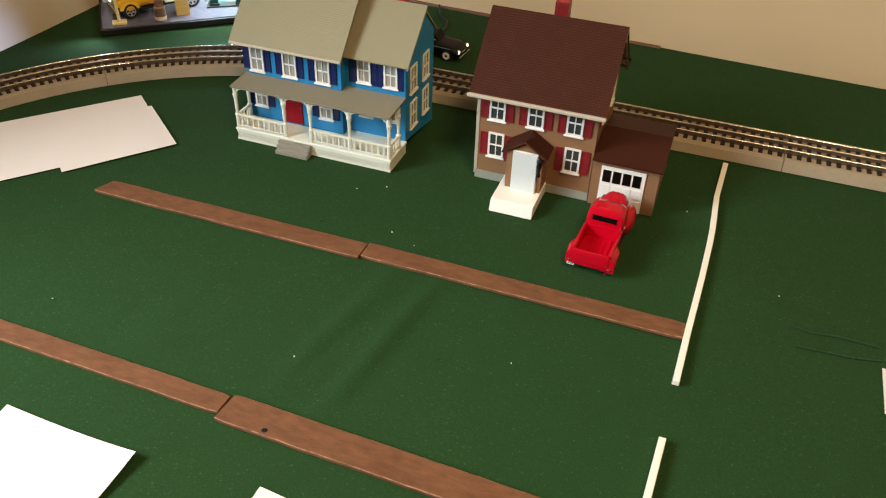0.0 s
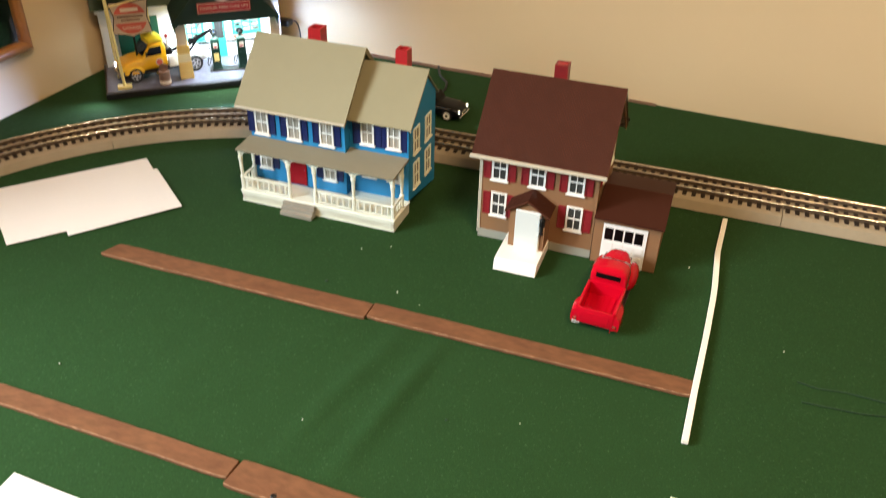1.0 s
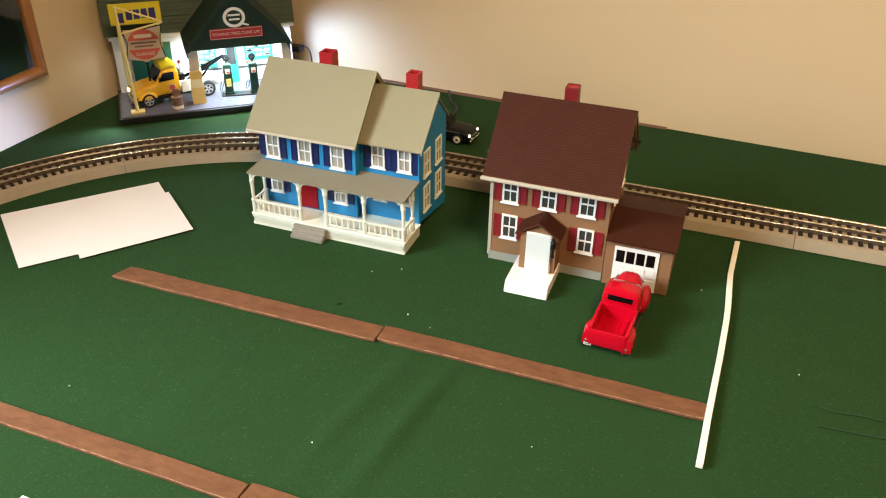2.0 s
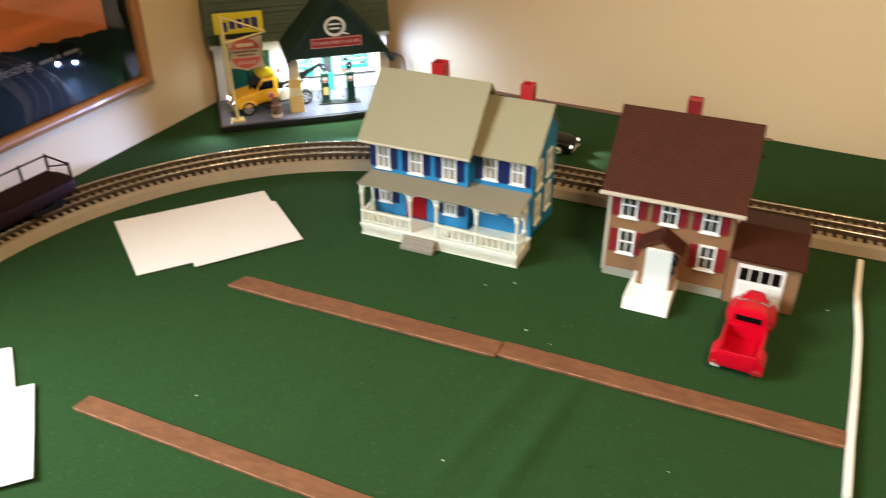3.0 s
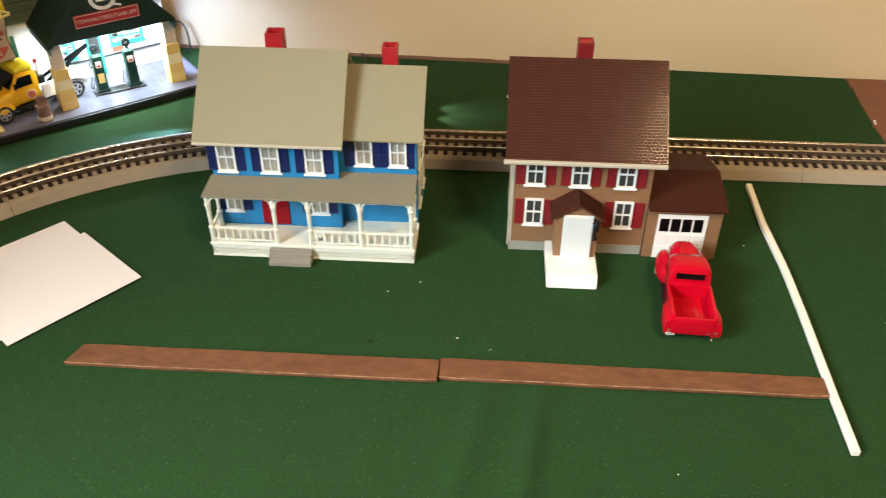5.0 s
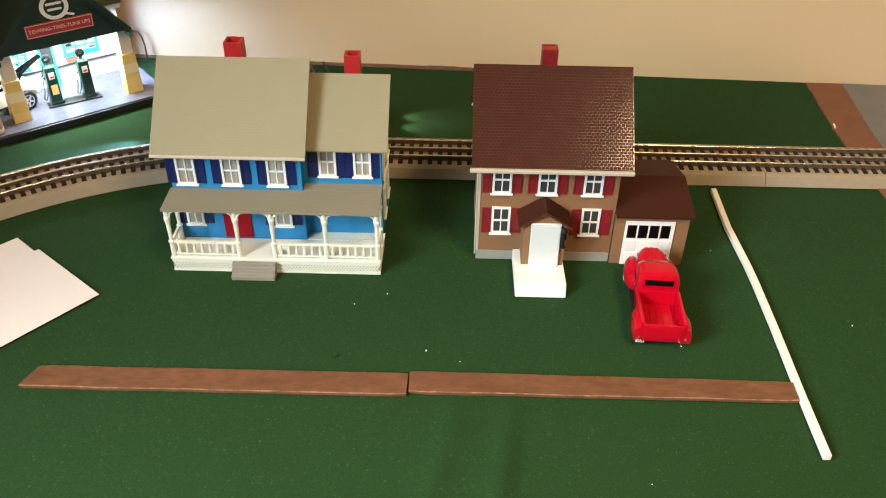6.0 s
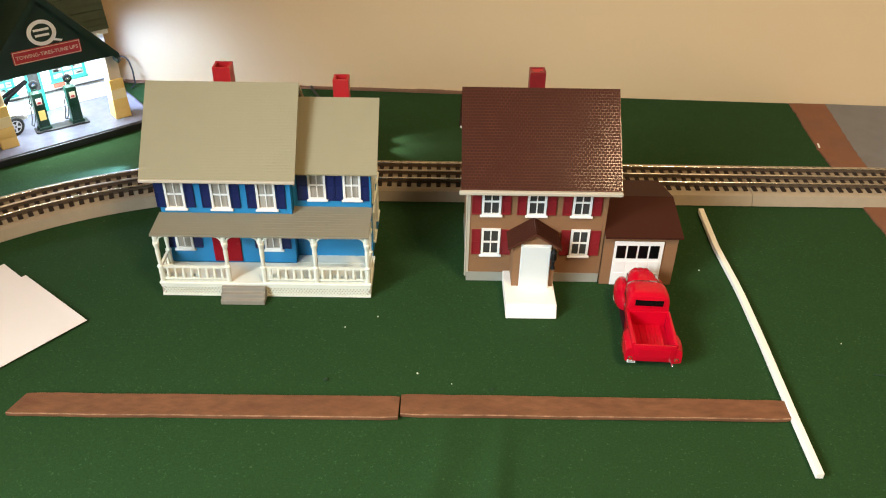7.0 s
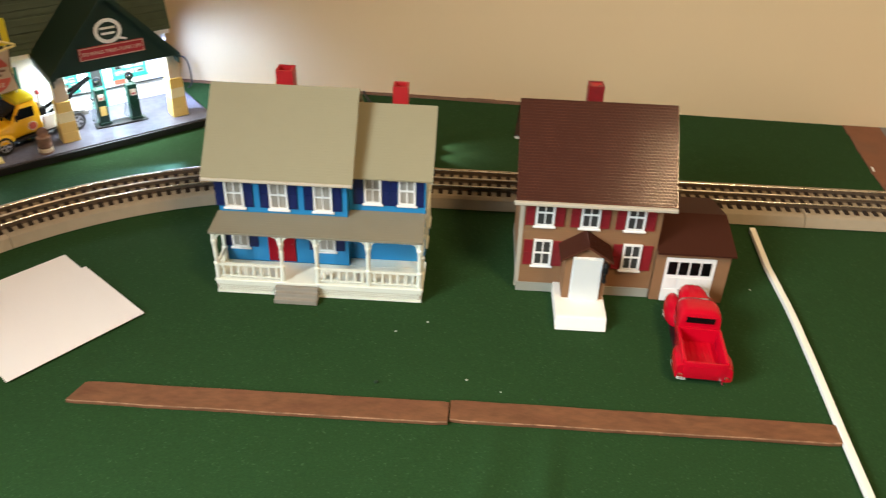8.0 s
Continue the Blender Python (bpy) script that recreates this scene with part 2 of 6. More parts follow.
PUMPGREEN = material("green_pump_paint", (0.004, 0.026, 0.013), 0.3, vary=0.1, coat=0.2, spec=0.3)
SIGNRED = material("red_sign_paint", (0.36, 0.020, 0.028), 0.45, vary=0.06)
SIGNCREAM = material("cream_sign_paint", (0.66, 0.55, 0.42), 0.5, vary=0.08)
SHIELDCREAM = material("aged_cream_sign_paint", (0.52, 0.40, 0.28), 0.5, vary=0.10)
SIGNBLUE = material("dark_blue_sign_paint", (0.03, 0.03, 0.16), 0.5)
SIGNORANGE = material("orange_red_sign_paint", (0.55, 0.10, 0.06), 0.5, vary=0.08)
FRAMEWOOD = material("honey_oak_frame", (0.36, 0.155, 0.045), 0.35, vary=0.22, scale=60, stretch=(1, 0.15, 1), coat=0.4)
PRINTBLACK = material("black_print", (0.004, 0.006, 0.007), 0.4, vary=0.3, scale=20, spec=0.05)
PRINTORANGE = material("orange_wood_print", (0.62, 0.205, 0.062), 0.5, vary=0.35, scale=34, contrast=1.6, stretch=(1, 0.25, 1.6), stain=0.45, stain_scale=16, stain_colour=(0.30, 0.085, 0.025))
PRINTGREY = material("grey_print_lettering", (0.22, 0.23, 0.225), 0.5, spec=0.1)
CARBROWN = material("dark_brown_freight_car", (0.021, 0.0068, 0.0048), 0.6, vary=0.2, scale=90, bump=0.15, spec=0.08)
SILVER = material("dull_silver_plastic", (0.55, 0.55, 0.57), 0.35, metal=0.6, vary=0.06)
ROOFYELLOW = material("lemon_yellow_roof", (0.82, 0.68, 0.02), 0.4, vary=0.05)
SHOPPANE = material("cluttered_shop_pane", (0.36, 0.33, 0.30), 0.25, vary=0.95, contrast=4.0, scale=110, stretch=(1, 1, 1.8))
PALEBRICK = material("pale_yellow_pillar_brick", (0.80, 0.70, 0.40), 0.5, vary=0.06, bump=0.2)
DRUMBROWN = material("rusty_brown_drum", (0.20, 0.105, 0.065), 0.6, vary=0.45, contrast=2.5, scale=120)
HEADLENS = material("lit_blue_white_lens", (0.80, 0.92, 1.0), 0.3, vary=0.0, emit=45.0)
STEPWHITE = material("off_white_step_plastic", (0.90, 0.875, 0.81), 0.5, vary=0.02, scale=80)
LAMPPANEL = material("lit_panel", (0.92, 0.97, 1.0), 0.4, vary=0.0, emit=3.0)
WARMLENS = material("lit_lamp_lens", (1.0, 0.96, 0.88), 0.3, vary=0.0, emit=3.0)
REDLENS = material("red_tail_lens", (0.45, 0.01, 0.01), 0.2, vary=0.05)
CORD = material("black_cord_rubber", (0.010, 0.010, 0.010), 0.5, vary=0.1)
CRUMB = material("white_foam_crumb", (0.85, 0.83, 0.78), 0.8)
DARKFLECK = material("dark_green_fluff", (0.012, 0.035, 0.014), 0.95)
MARK = material("dark_pencil_mark", (0.014, 0.045, 0.016), 0.9)


def glass(name, colour=(1, 1, 1), rough=0.02, ior=1.5):
    m = bpy.data.materials.new(name)
    m.use_nodes = True
    nt = m.node_tree
    nt.nodes.remove(nt.nodes["Principled BSDF"])
    tr, gl, fr, mx = (nt.nodes.new(k) for k in ("ShaderNodeBsdfTransparent", "ShaderNodeBsdfGlossy", "ShaderNodeFresnel", "ShaderNodeMixShader"))
    tr.inputs[0].default_value = (*colour, 1)
    gl.inputs["Roughness"].default_value = rough
    fr.inputs[0].default_value = ior
    nt.links.new(fr.outputs[0], mx.inputs[0])
    nt.links.new(tr.outputs[0], mx.inputs[1])
    nt.links.new(gl.outputs[0], mx.inputs[2])
    nt.links.new(mx.outputs[0], nt.nodes["Material Output"].inputs["Surface"])
    return m


WINDOWGLASS = glass("window_glass")
PICTUREGLASS = glass("picture_glass", ior=1.85)

# ---------------------------------------------------------------- mesh helpers


def box(bm, x0, x1, y0, y1, z0, z1):
    v = [bm.verts.new(p) for p in ((x0, y0, z0), (x1, y0, z0), (x1, y1, z0), (x0, y1, z0), (x0, y0, z1), (x1, y0, z1), (x1, y1, z1), (x0, y1, z1))]
    for f in ((3, 2, 1, 0), (4, 5, 6, 7), (0, 1, 5, 4), (1, 2, 6, 5), (2, 3, 7, 6), (3, 0, 4, 7)):
        bm.faces.new([v[i] for i in f])
    return bm


def upright(bm, x, y0, y1, z0, z1):
    """One thin pane of glass that faces +x."""
    bm.faces.new([bm.verts.new(p) for p in ((x, y0, z0), (x, y1, z0), (x, y1, z1), (x, y0, z1))])
    return bm


def prism(bm, poly, axis, a, b):
    """A closed outline, given in the two other axes in order, drawn out along an axis from a to b."""
    def at(p, q):
        return {"x": (q, p[0], p[1]), "y": (p[0], q, p[1]), "z": (p[0], p[1], q)}[axis]
    lo, hi = [bm.verts.new(at(p, a)) for p in poly], [bm.verts.new(at(p, b)) for p in poly]
    bm.faces.new(lo), bm.faces.new(hi)
    for i in range(len(poly)):
        j = (i + 1) % len(poly)
        bm.faces.new((lo[i], lo[j], hi[j], hi[i]))
    return bm


def rod(bm, p, q, r0, r1=None, n=10):
    p, q, r1 = Vector(p), Vector(q), r0 if r1 is None else r1
    turn = (q - p).to_track_quat("Z", "Y").to_matrix()
    rings = []
    for c, r in ((p, r0), (q, r1)):
        rings.append([bm.verts.new(c + turn @ Vector((r * math.cos(6.28319 * i / n), r * math.sin(6.28319 * i / n), 0))) for i in range(n)])
    for i in range(n):
        j = (i + 1) % n
        bm.faces.new((rings[0][i], rings[0][j], rings[1][j], rings[1][i]))
    bm.faces.new(rings[0]), bm.faces.new(rings[1])
    return bm


def lathe(bm, profile, at, n=12):
    rings = [[bm.verts.new((at[0] + r * math.cos(6.28319 * i / n), at[1] + r * math.sin(6.28319 * i / n), at[2] + z)) for i in range(n)] for r, z in profile]
    for a, b in zip(rings, rings[1:]):
        for i in range(n):
            j = (i + 1) % n
            bm.faces.new((a[i], a[j], b[j], b[i]))
    bm.faces.new(rings[0]), bm.faces.new(rings[-1])
    return bm


def loft(bm, rings, caps=True):
    rows = [[bm.verts.new(p) for p in ring] for ring in rings]
    n = len(rows[0])
    for a, b in zip(rows, rows[1:]):
        for i in range(n):
            j = (i + 1) % n
            bm.faces.new((a[i], a[j], b[j], b[i]))
    if caps:
        bm.faces.new(rows[0]), bm.faces.new(rows[-1])
    return bm


def wire(bm, pts, r, n=8):
    for p, q in zip(pts, pts[1:]):
        rod(bm, p, q, r, r, n)
    return bm


def soft(bm, offset, segments=2):
    bmesh.ops.recalc_face_normals(bm, faces=bm.faces)
    edges = [e for e in bm.edges if len(e.link_faces) == 2 and e.calc_face_angle(0) > 0.5]
    bmesh.ops.bevel(bm, geom=edges, offset=offset, segments=segments, affect="EDGES", profile=0.5)
    return bm


def B():
    return bmesh.new()


def mesh_of(name, bm, mat, smooth=False):
    bmesh.ops.recalc_face_normals(bm, faces=bm.faces)
    data = bpy.data.meshes.new(name)
    bm.to_mesh(data)
    bm.free()
    for m in mat if isinstance(mat, (list, tuple)) else (mat,):
        data.materials.append(m)
    if smooth:
        data.polygons.foreach_set("use_smooth", [True] * len(data.polygons))
        data.set_sharp_from_angle(angle=radians(38))
    return data


def part(name, bm, mat, parent, label="", smooth=False, pose_=None):
    """One mesh under a thing or a part; its points are in the thing's own frame."""
    ob = new(name, mesh_of(name, bm, mat, smooth))
    ob.parent = parent
    if pose_ is not None:
        ob.matrix_basis = pose_
    return tagged(ob, label=label)


def thing(name, label, category, m=None, group="", kind=""):
    ob = new(name)
    ob.empty_display_size = 0.01
    ob.matrix_basis = m if m is not None else Matrix()
    return tagged(ob, label, category, group, kind)


def single(name, bm, mat, label, category, m=None, group="", kind="", smooth=False):
    ob = new(name, mesh_of(name, bm, mat, smooth))
    if m is not None:
        ob.matrix_basis = m
    return tagged(ob, label, category, group, kind)


def lettering(name, text, size, mat, parent, m, depth=0.0002, label=""):
    curve = bpy.data.curves.new(name, "FONT")
    curve.body, curve.size, curve.align_x, curve.align_y, curve.extrude = text, size, "CENTER", "CENTER", depth
    curve.resolution_u = 3
    tmp = new("tmp", curve)
    data = bpy.data.meshes.new_from_object(tmp.evaluated_get(bpy.context.evaluated_depsgraph_get()))
    bpy.data.objects.remove(tmp)
    data.name = name
    data.materials.clear()
    data.materials.append(mat)
    ob = new(name, data)
    ob.parent, ob.matrix_basis = parent, m
    return tagged(ob, label=label)


# ---------------------------------------------------------------- the room and the table
WX = -0.555


def back_y(x):
    return 0.5375 - 0.046 * x


def left_x(y):
    """The face of the left wall, which is not quite square to the back wall."""
    return -0.549 + 0.05 * (y - 0.237)


def room():
    x1, y0, zf, zc = 4.2, -3.6, -0.85, 1.55
    yl, yr = back_y(WX), back_y(x1)
    single("wall_back", prism(B(), [(WX - 0.12, back_y(WX - 0.12)), (x1, yr), (x1, yr + 0.12), (WX - 0.12, yl + 0.12)], "z", zf, zc), WALL,
           "plain tan painted wall behind the layout table", "wall", kind="structure")
    # unseen, made up to shape the daylight: the wall beside the layout ends at ye; from there the room is wider, with
    # windows in its far side
    ye, xf = -0.30, -0.87
    single("wall_left", prism(B(), [(WX - 0.12, ye), (left_x(ye), ye), (left_x(0.566), 0.566), (WX - 0.12, 0.566)], "z", zf, zc), WALL, "tan painted wall with a framed print", "wall", kind="structure")
    single("unseen_wall_return", box(B(), xf - 0.12, WX - 0.1205, ye, ye + 0.12, zf, zc), WALL, "plain tan painted wall", "wall", kind="structure")
    wz0, wz1 = 0.45, 1.19
    spans = ((-1.54, -0.90), (-0.84, -0.38))
    bm = B()
    for a, b in ((y0, spans[0][0]), (spans[0][1], spans[1][0]), (spans[1][1], ye - 0.0005)):
        box(bm, xf - 0.12, xf, a, b, zf, zc)
    for a, b in spans:
        box(bm, xf - 0.12, xf, a, b, zf, wz0), box(bm, xf - 0.12, xf, a, b, wz1, zc)
    single("unseen_wall_far_left", bm, WALL, "unseen tan painted wall with two windows added for daylight", "wall", kind="structure")
    xa, xb = xf - 0.09, xf - 0.04
    for k, (wy0, wy1) in enumerate(spans):
        bm = B()
        for a, b, c, d in ((wy0, wy0 + 0.05, wz0, wz1), (wy1 - 0.05, wy1, wz0, wz1), (wy0 + 0.05, wy1 - 0.05, wz0, wz0 + 0.05), (wy0 + 0.05, wy1 - 0.05, wz1 - 0.05, wz1)):
            box(bm, xa, xb, a, b, c, d)
        window = single(f"window_{k + 1}", soft(bm, 0.004), WHITE, "unseen white wooden window frame, added for daylight", "window", kind="structure")
        pane = part("pane", upright(B(), xf - 0.065, wy0 + 0.05, wy1 - 0.05, wz0 + 0.05, wz1 - 0.05), WINDOWGLASS, window)
        pane.visible_shadow = False
    single("wall_right", box(B(), x1, x1 + 0.12, y0, yr + 0.1, zf, zc), WALL, "plain tan painted side wall", "wall", kind="structure")
    single("wall_front", box(B(), xf - 0.12, x1 + 0.12, y0 - 0.12, y0, zf, zc), WALL, "plain tan painted wall", "wall", kind="structure")
    single("ceiling", box(B(), xf - 0.12, x1 + 0.12, y0 - 0.12, yl + 0.15, zc, zc + 0.1), CEIL, "plain beige painted ceiling", "ceiling", kind="structure")
    single("floor", box(B(), xf - 0.12, x1 + 0.12, y0 - 0.12, yl + 0.15, zf - 0.1, zf), ROOMFLOOR, "brown carpeted floor", "floor", kind="structure")
    # out-of-view fixture, added as the source of the warm overhead light
    fixture = thing("added_ceiling_fixture", "unseen square white ceiling light fixture, added for light", "ceiling light", pose(0.66, -0.70, zc))
    part("housing", soft(box(B(), -0.24, 0.24, -0.24, 0.24, -0.035, 0), 0.005), WHITE, fixture)


def table():
    """Felt-topped plywood platform that fills the corner of the room."""
    t = thing("layout_table", "green felt-covered plywood train layout table", "table", pose(0, 0, 0), kind="structure")
    nx, ny, x0, x1, y0 = 520, 330, WX + 0.004, 1.5, -0.75
    bm = B()
    rows = []
    for j in range(ny + 1):
        row = []
        for i in range(nx + 1):
            xl = left_x(y0 + (0.556 - y0) * j / ny) + 0.0004
            x = xl + (x1 - xl) * i / nx
            y = y0 + (back_y(x) - (0.006 if x < 0.155 else 0.001) - y0) * j / ny
            z = 0.0007 * noise.noise((x * 7, y * 7, 0.3)) - 0.0009
            # two long soft folds in the cloth and a few short ripples
            for px, py, ang, ln, w, h in ((0.0165, -0.085, 79, 0.070, 0.0085, 0.0025), (0.0550, -0.095, 81, 0.060, 0.0085, 0.0033), (0.0350, -0.030, 77, 0.04, 0.011, 0.0012), (0.0640, -0.045, 80, 0.040, 0.007, 0.0014), (0.030, -0.12, 70, 0.05, 0.009, 0.0010), (-0.10, -0.10, 85, 0.06, 0.012, 0.0010), (0.16, -0.11, 40, 0.06, 0.012, 0.0009), (-0.30, -0.10, 55, 0.10, 0.012, 0.0010),
                                          (0.37, -0.10, 75, 0.09, 0.010, 0.0010), (-0.05, -0.08, 60, 0.08, 0.012, 0.0008)):
                c, s = math.cos(radians(ang)), math.sin(radians(ang))
                a, b = (x - px) * c + (y - py) * s, -(x - px) * s + (y - py) * c
                z += h * math.exp(-(a / ln) ** 2 - (b / w) ** 2)
            row.append(bm.verts.new((x, y, z)))
        rows.append(row)
    for a, b in zip(rows, rows[1:]):
        for i in range(nx):
            bm.faces.new((a[i], a[i + 1], b[i + 1], b[i]))
    part("felt_cover", bm, FELT, t, "green felt with soft folds and lint", smooth=True)
    part("tabletop", prism(B(), [(left_x(y0) + 0.004, y0), (x1, y0), (x1, back_y(x1) - 0.006), (left_x(0.55) + 0.004, back_y(x0) - 0.006)], "z", -0.022, -0.0035), PLY, t)
    bm = B()
    n = 60
    for i in range(1, 21):
        xa, xb = x0 + (x1 - x0) * i / n, x0 + (x1 - x0) * (i + 1) / n
        h = 0.0012 + 0.0012 * noise.noise((xa * 21, 1.7, 0))
        prism(bm, [(xa, back_y(xa) - 0.0058), (xb, back_y(xb) - 0.0058), (xb, back_y(xb) - 0.0005), (xa, back_y(xa) - 0.0005)], "z", -0.003, h)
    part("back_edge", bm, EDGE, t, "rough brown board edge along the wall")
    for x in (x0 + 0.06, x1 - 0.06):
        for y in (y0 + 0.06, 0.40):
            part("leg", soft(box(B(), x - 0.03, x + 0.03, y - 0.03, y + 0.03, -0.85, -0.022), 0.003), PLY, t)
    return t


def painted_road():
    """Grey road with a brown shoulder, painted on thin board at the end of the felt."""
    edge_a = [(0.436, 0.514), (0.4335, 0.475), (0.4300, 0.44), (0.4272, 0.40), (0.4262, 0.36), (0.4256, 0.28), (0.4265, 0.23), (0.435, 0.17), (0.452, 0.09)]
    edge_b = [(0.478, 0.513), (0.4745, 0.475), (0.4700, 0.44), (0.4655, 0.40), (0.4625, 0.36), (0.4625, 0.28), (0.4650, 0.23), (0.476, 0.17), (0.494, 0.09)]
    def brushed(pts, seed):
        """The edge as a brush leaves it: split finely, with small wanders."""
        out = []
        for (xa, ya), (xb, yb) in zip(pts, pts[1:]):
            for i in range(12):
                u = i / 12
                x, y = xa + (xb - xa) * u, ya + (yb - ya) * u
                out.append((x + 0.0014 * noise.noise((x * 40, y * 160, seed)) + 0.0007 * noise.noise((x * 90, y * 520, seed)), y))
        return out + [pts[-1]]

    edge_a, edge_b = brushed(edge_a, 3.1), brushed(edge_b, 8.7)
    bm = B()
    prism(bm, edge_a + edge_b[::-1], "z", -0.001, 0.0006)
    single("road_shoulder", bm, DIRTPAINT, "brown painted road shoulder beside the grey road", "road", kind="structure")
    bm = B()
    prism(bm, edge_b + [(1.3, 0.09), (1.3, back_y(1.3) - 0.014)], "z", -0.001, 0.0008)
    single("road", bm, ROADPAINT, "flat grey painted road surface", "road", kind="structure")


room()
table()
painted_road()
# ---------------------------------------------------------------- track
TRACK_Y, RAD, CX = 0.3125, 0.3915, -0.1286
CY = TRACK_Y - RAD


def on_track(s):
    """Place and heading (degrees) at s metres along the centre rail: straight for s > 0, the corner curve for s < 0."""
    if s >= 0:
        return CX + s, TRACK_Y, 0.0
    a = s / RAD
    return CX + RAD * math.sin(a), CY + RAD * math.cos(a), math.degrees(-a)


BED = [(-0.0345, 0.0), (-0.0300, 0.0085), (-0.0270, 0.0100), (0.0270, 0.0100), (0.0300, 0.0085), (0.0345, 0.0)]
TIE_MESH = None


def swept(bm, outline, s0, s1, steps):
    rings = []
    for i in range(steps + 1):
        x, y, a = on_track(s0 + (s1 - s0) * i / steps)
        c, s = math.cos(radians(a)), math.sin(radians(a))
        rings.append([(x - s * o, y + c * o, z) for o, z in outline])
    return loft(bm, rings)


def track_section(s0, s1, label):
    global TIE_MESH
    t = thing("track_section", label, "train track", group="model railway track")
    steps = 1 if s0 >= 0 else 20
    g = 0.0003
    part("roadbed", swept(B(), BED, s0 + g, s1 - g, steps), ROADBED, t)
    part("ballast_strip", swept(B(), [(-0.0156, 0.0099), (-0.0152, 0.0104), (0.0152, 0.0104), (0.0156, 0.0099)], s0 + g, s1 - g, steps), BALLAST, t, "tan strip between the rails")
    for off, mat, nm in ((-0.0151, RAIL, "outer rail"), (0.0, MIDRAIL, "darker centre rail"), (0.0151, RAIL, "outer rail")):
        head = [(off + 0.0009 * math.cos(a), 0.0143 + 0.0008 * math.sin(a)) for a in (radians(-50 + 280 * i / 12) for i in range(13))]
        rail = part("rail", swept(B(), head, s0 + g, s1 - g, steps), mat, t, smooth=True)
        web = [(off - 0.0014, 0.0100), (off - 0.0013, 0.0106), (off - 0.0006, 0.0110), (off - 0.0006, 0.0138), (off + 0.0006, 0.0138), (off + 0.0006, 0.0110), (off + 0.0013, 0.0106), (off + 0.0014, 0.0100)]
        part("rail_web", swept(B(), web[::-1], s0 + g, s1 - g, steps), RAILWEB, rail, "dull brown rail web")
    if TIE_MESH is None:
        TIE_MESH = mesh_of("tie", soft(box(B(), -0.0021, 0.0021, -0.0238, 0.0238, 0.0092, 0.0112), 0.0003, 1), TIE)
    n = round((s1 - s0) / 0.0091)
    for i in range(n):
        x, y, a = on_track(s0 + (s1 - s0) * (i + 0.5) / n)
        ob = new("tie", TIE_MESH)
        ob.parent, ob.matrix_basis = t, pose(x, y, 0, 0, 0, a)


arc = RAD * radians(45)
for a, b, text in ((-3 * arc, -2 * arc, "curved three-rail train track section on tan roadbed"), (-2 * arc, -arc, "curved three-rail train track section on tan roadbed"), (-arc, 0, "curved three-rail train track section on tan roadbed"),
                   (0, 0.1946, "short straight three-rail track section on tan roadbed"), (0.1946, 0.4486, "straight three-rail track section on tan roadbed"),
                   (0.4486, 0.7026, "straight three-rail track section on tan roadbed"), (0.7026, 0.9566, "straight three-rail track section on tan roadbed")):
    track_section(a, b, text)

# ---------------------------------------------------------------- strips, sticks and papers on the felt


def strip(name, outline, label, z0=0.0002, h=0.0026, seed=0):
    """A flat strip with slightly wavering long edges, from its four corners."""
    p = [Vector((*q, 0)) for q in outline]
    bm = B()
    n = 72
    rings = []
    for i in range(n + 1):
        f = i / n
        a, b = p[0].lerp(p[1], f), p[3].lerp(p[2], f)
        w = 0.0005 * noise.noise((f * 6, seed, 0))
        # saw-cut edges: each side wanders on its own, and the ends are a little rounded
        r = 0.0007 * max(0, 1 - min(i, n - i) / 1.5)
        u, v = 0.0004 * noise.noise((f * 31, seed, 3)) + r, 0.0004 * noise.noise((f * 27, seed, 6)) - r
        e, g = 0.0006 + 0.0003 * noise.noise((f * 40, seed, 9)), 0.0006 + 0.0003 * noise.noise((f * 37, seed, 12))
        rings.append([(a.x, a.y + w + u, z0), (b.x, b.y + w + v, z0), (b.x, b.y + w + v, z0 + h * 0.82), (b.x, b.y + w + v - e, z0 + h), (a.x, a.y + w + u + g, z0 + h), (a.x, a.y + w + u, z0 + h * 0.82)])
    loft(bm, rings)
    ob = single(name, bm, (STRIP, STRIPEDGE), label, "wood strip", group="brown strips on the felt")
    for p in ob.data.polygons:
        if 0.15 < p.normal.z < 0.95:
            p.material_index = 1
    return ob


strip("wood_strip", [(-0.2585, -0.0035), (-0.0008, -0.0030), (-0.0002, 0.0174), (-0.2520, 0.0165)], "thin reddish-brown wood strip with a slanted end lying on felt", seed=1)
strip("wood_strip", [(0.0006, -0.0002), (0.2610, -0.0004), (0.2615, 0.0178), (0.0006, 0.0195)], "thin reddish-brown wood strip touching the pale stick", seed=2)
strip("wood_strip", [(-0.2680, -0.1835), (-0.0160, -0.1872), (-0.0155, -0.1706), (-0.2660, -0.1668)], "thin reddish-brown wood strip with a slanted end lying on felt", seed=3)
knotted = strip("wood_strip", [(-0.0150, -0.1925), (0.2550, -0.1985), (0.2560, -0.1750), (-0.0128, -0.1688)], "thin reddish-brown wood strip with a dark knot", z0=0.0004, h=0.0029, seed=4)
part("knot", lathe(B(), [(0.0022, 0.0), (0.0018, 0.0003)], (0, 0, 0), 10), BASEBLACK, knotted, "dark knot", pose_=pose(0.0205, -0.1895, 0.0033))


def stick(pts, label):
    bm = B()
    loft(bm, [[(x - 0.0024, y, 0.0), (x + 0.0024, y, 0.0), (x + 0.0024, y, 0.0044), (x - 0.0024, y, 0.0044)] for x, y in pts])
    return single("wood_stick", soft(bm, 0.0003, 1), STICKWOOD, label, "wood stick", group="pale sticks on the felt")


stick([(0.2680, 0.2660), (0.2655, 0.204), (0.2672, 0.150), (0.2672, 0.128), (0.2660, 0.078), (0.2632, 0.005), (0.2618, -0.0480)], "long pale square basswood stick lying on felt")
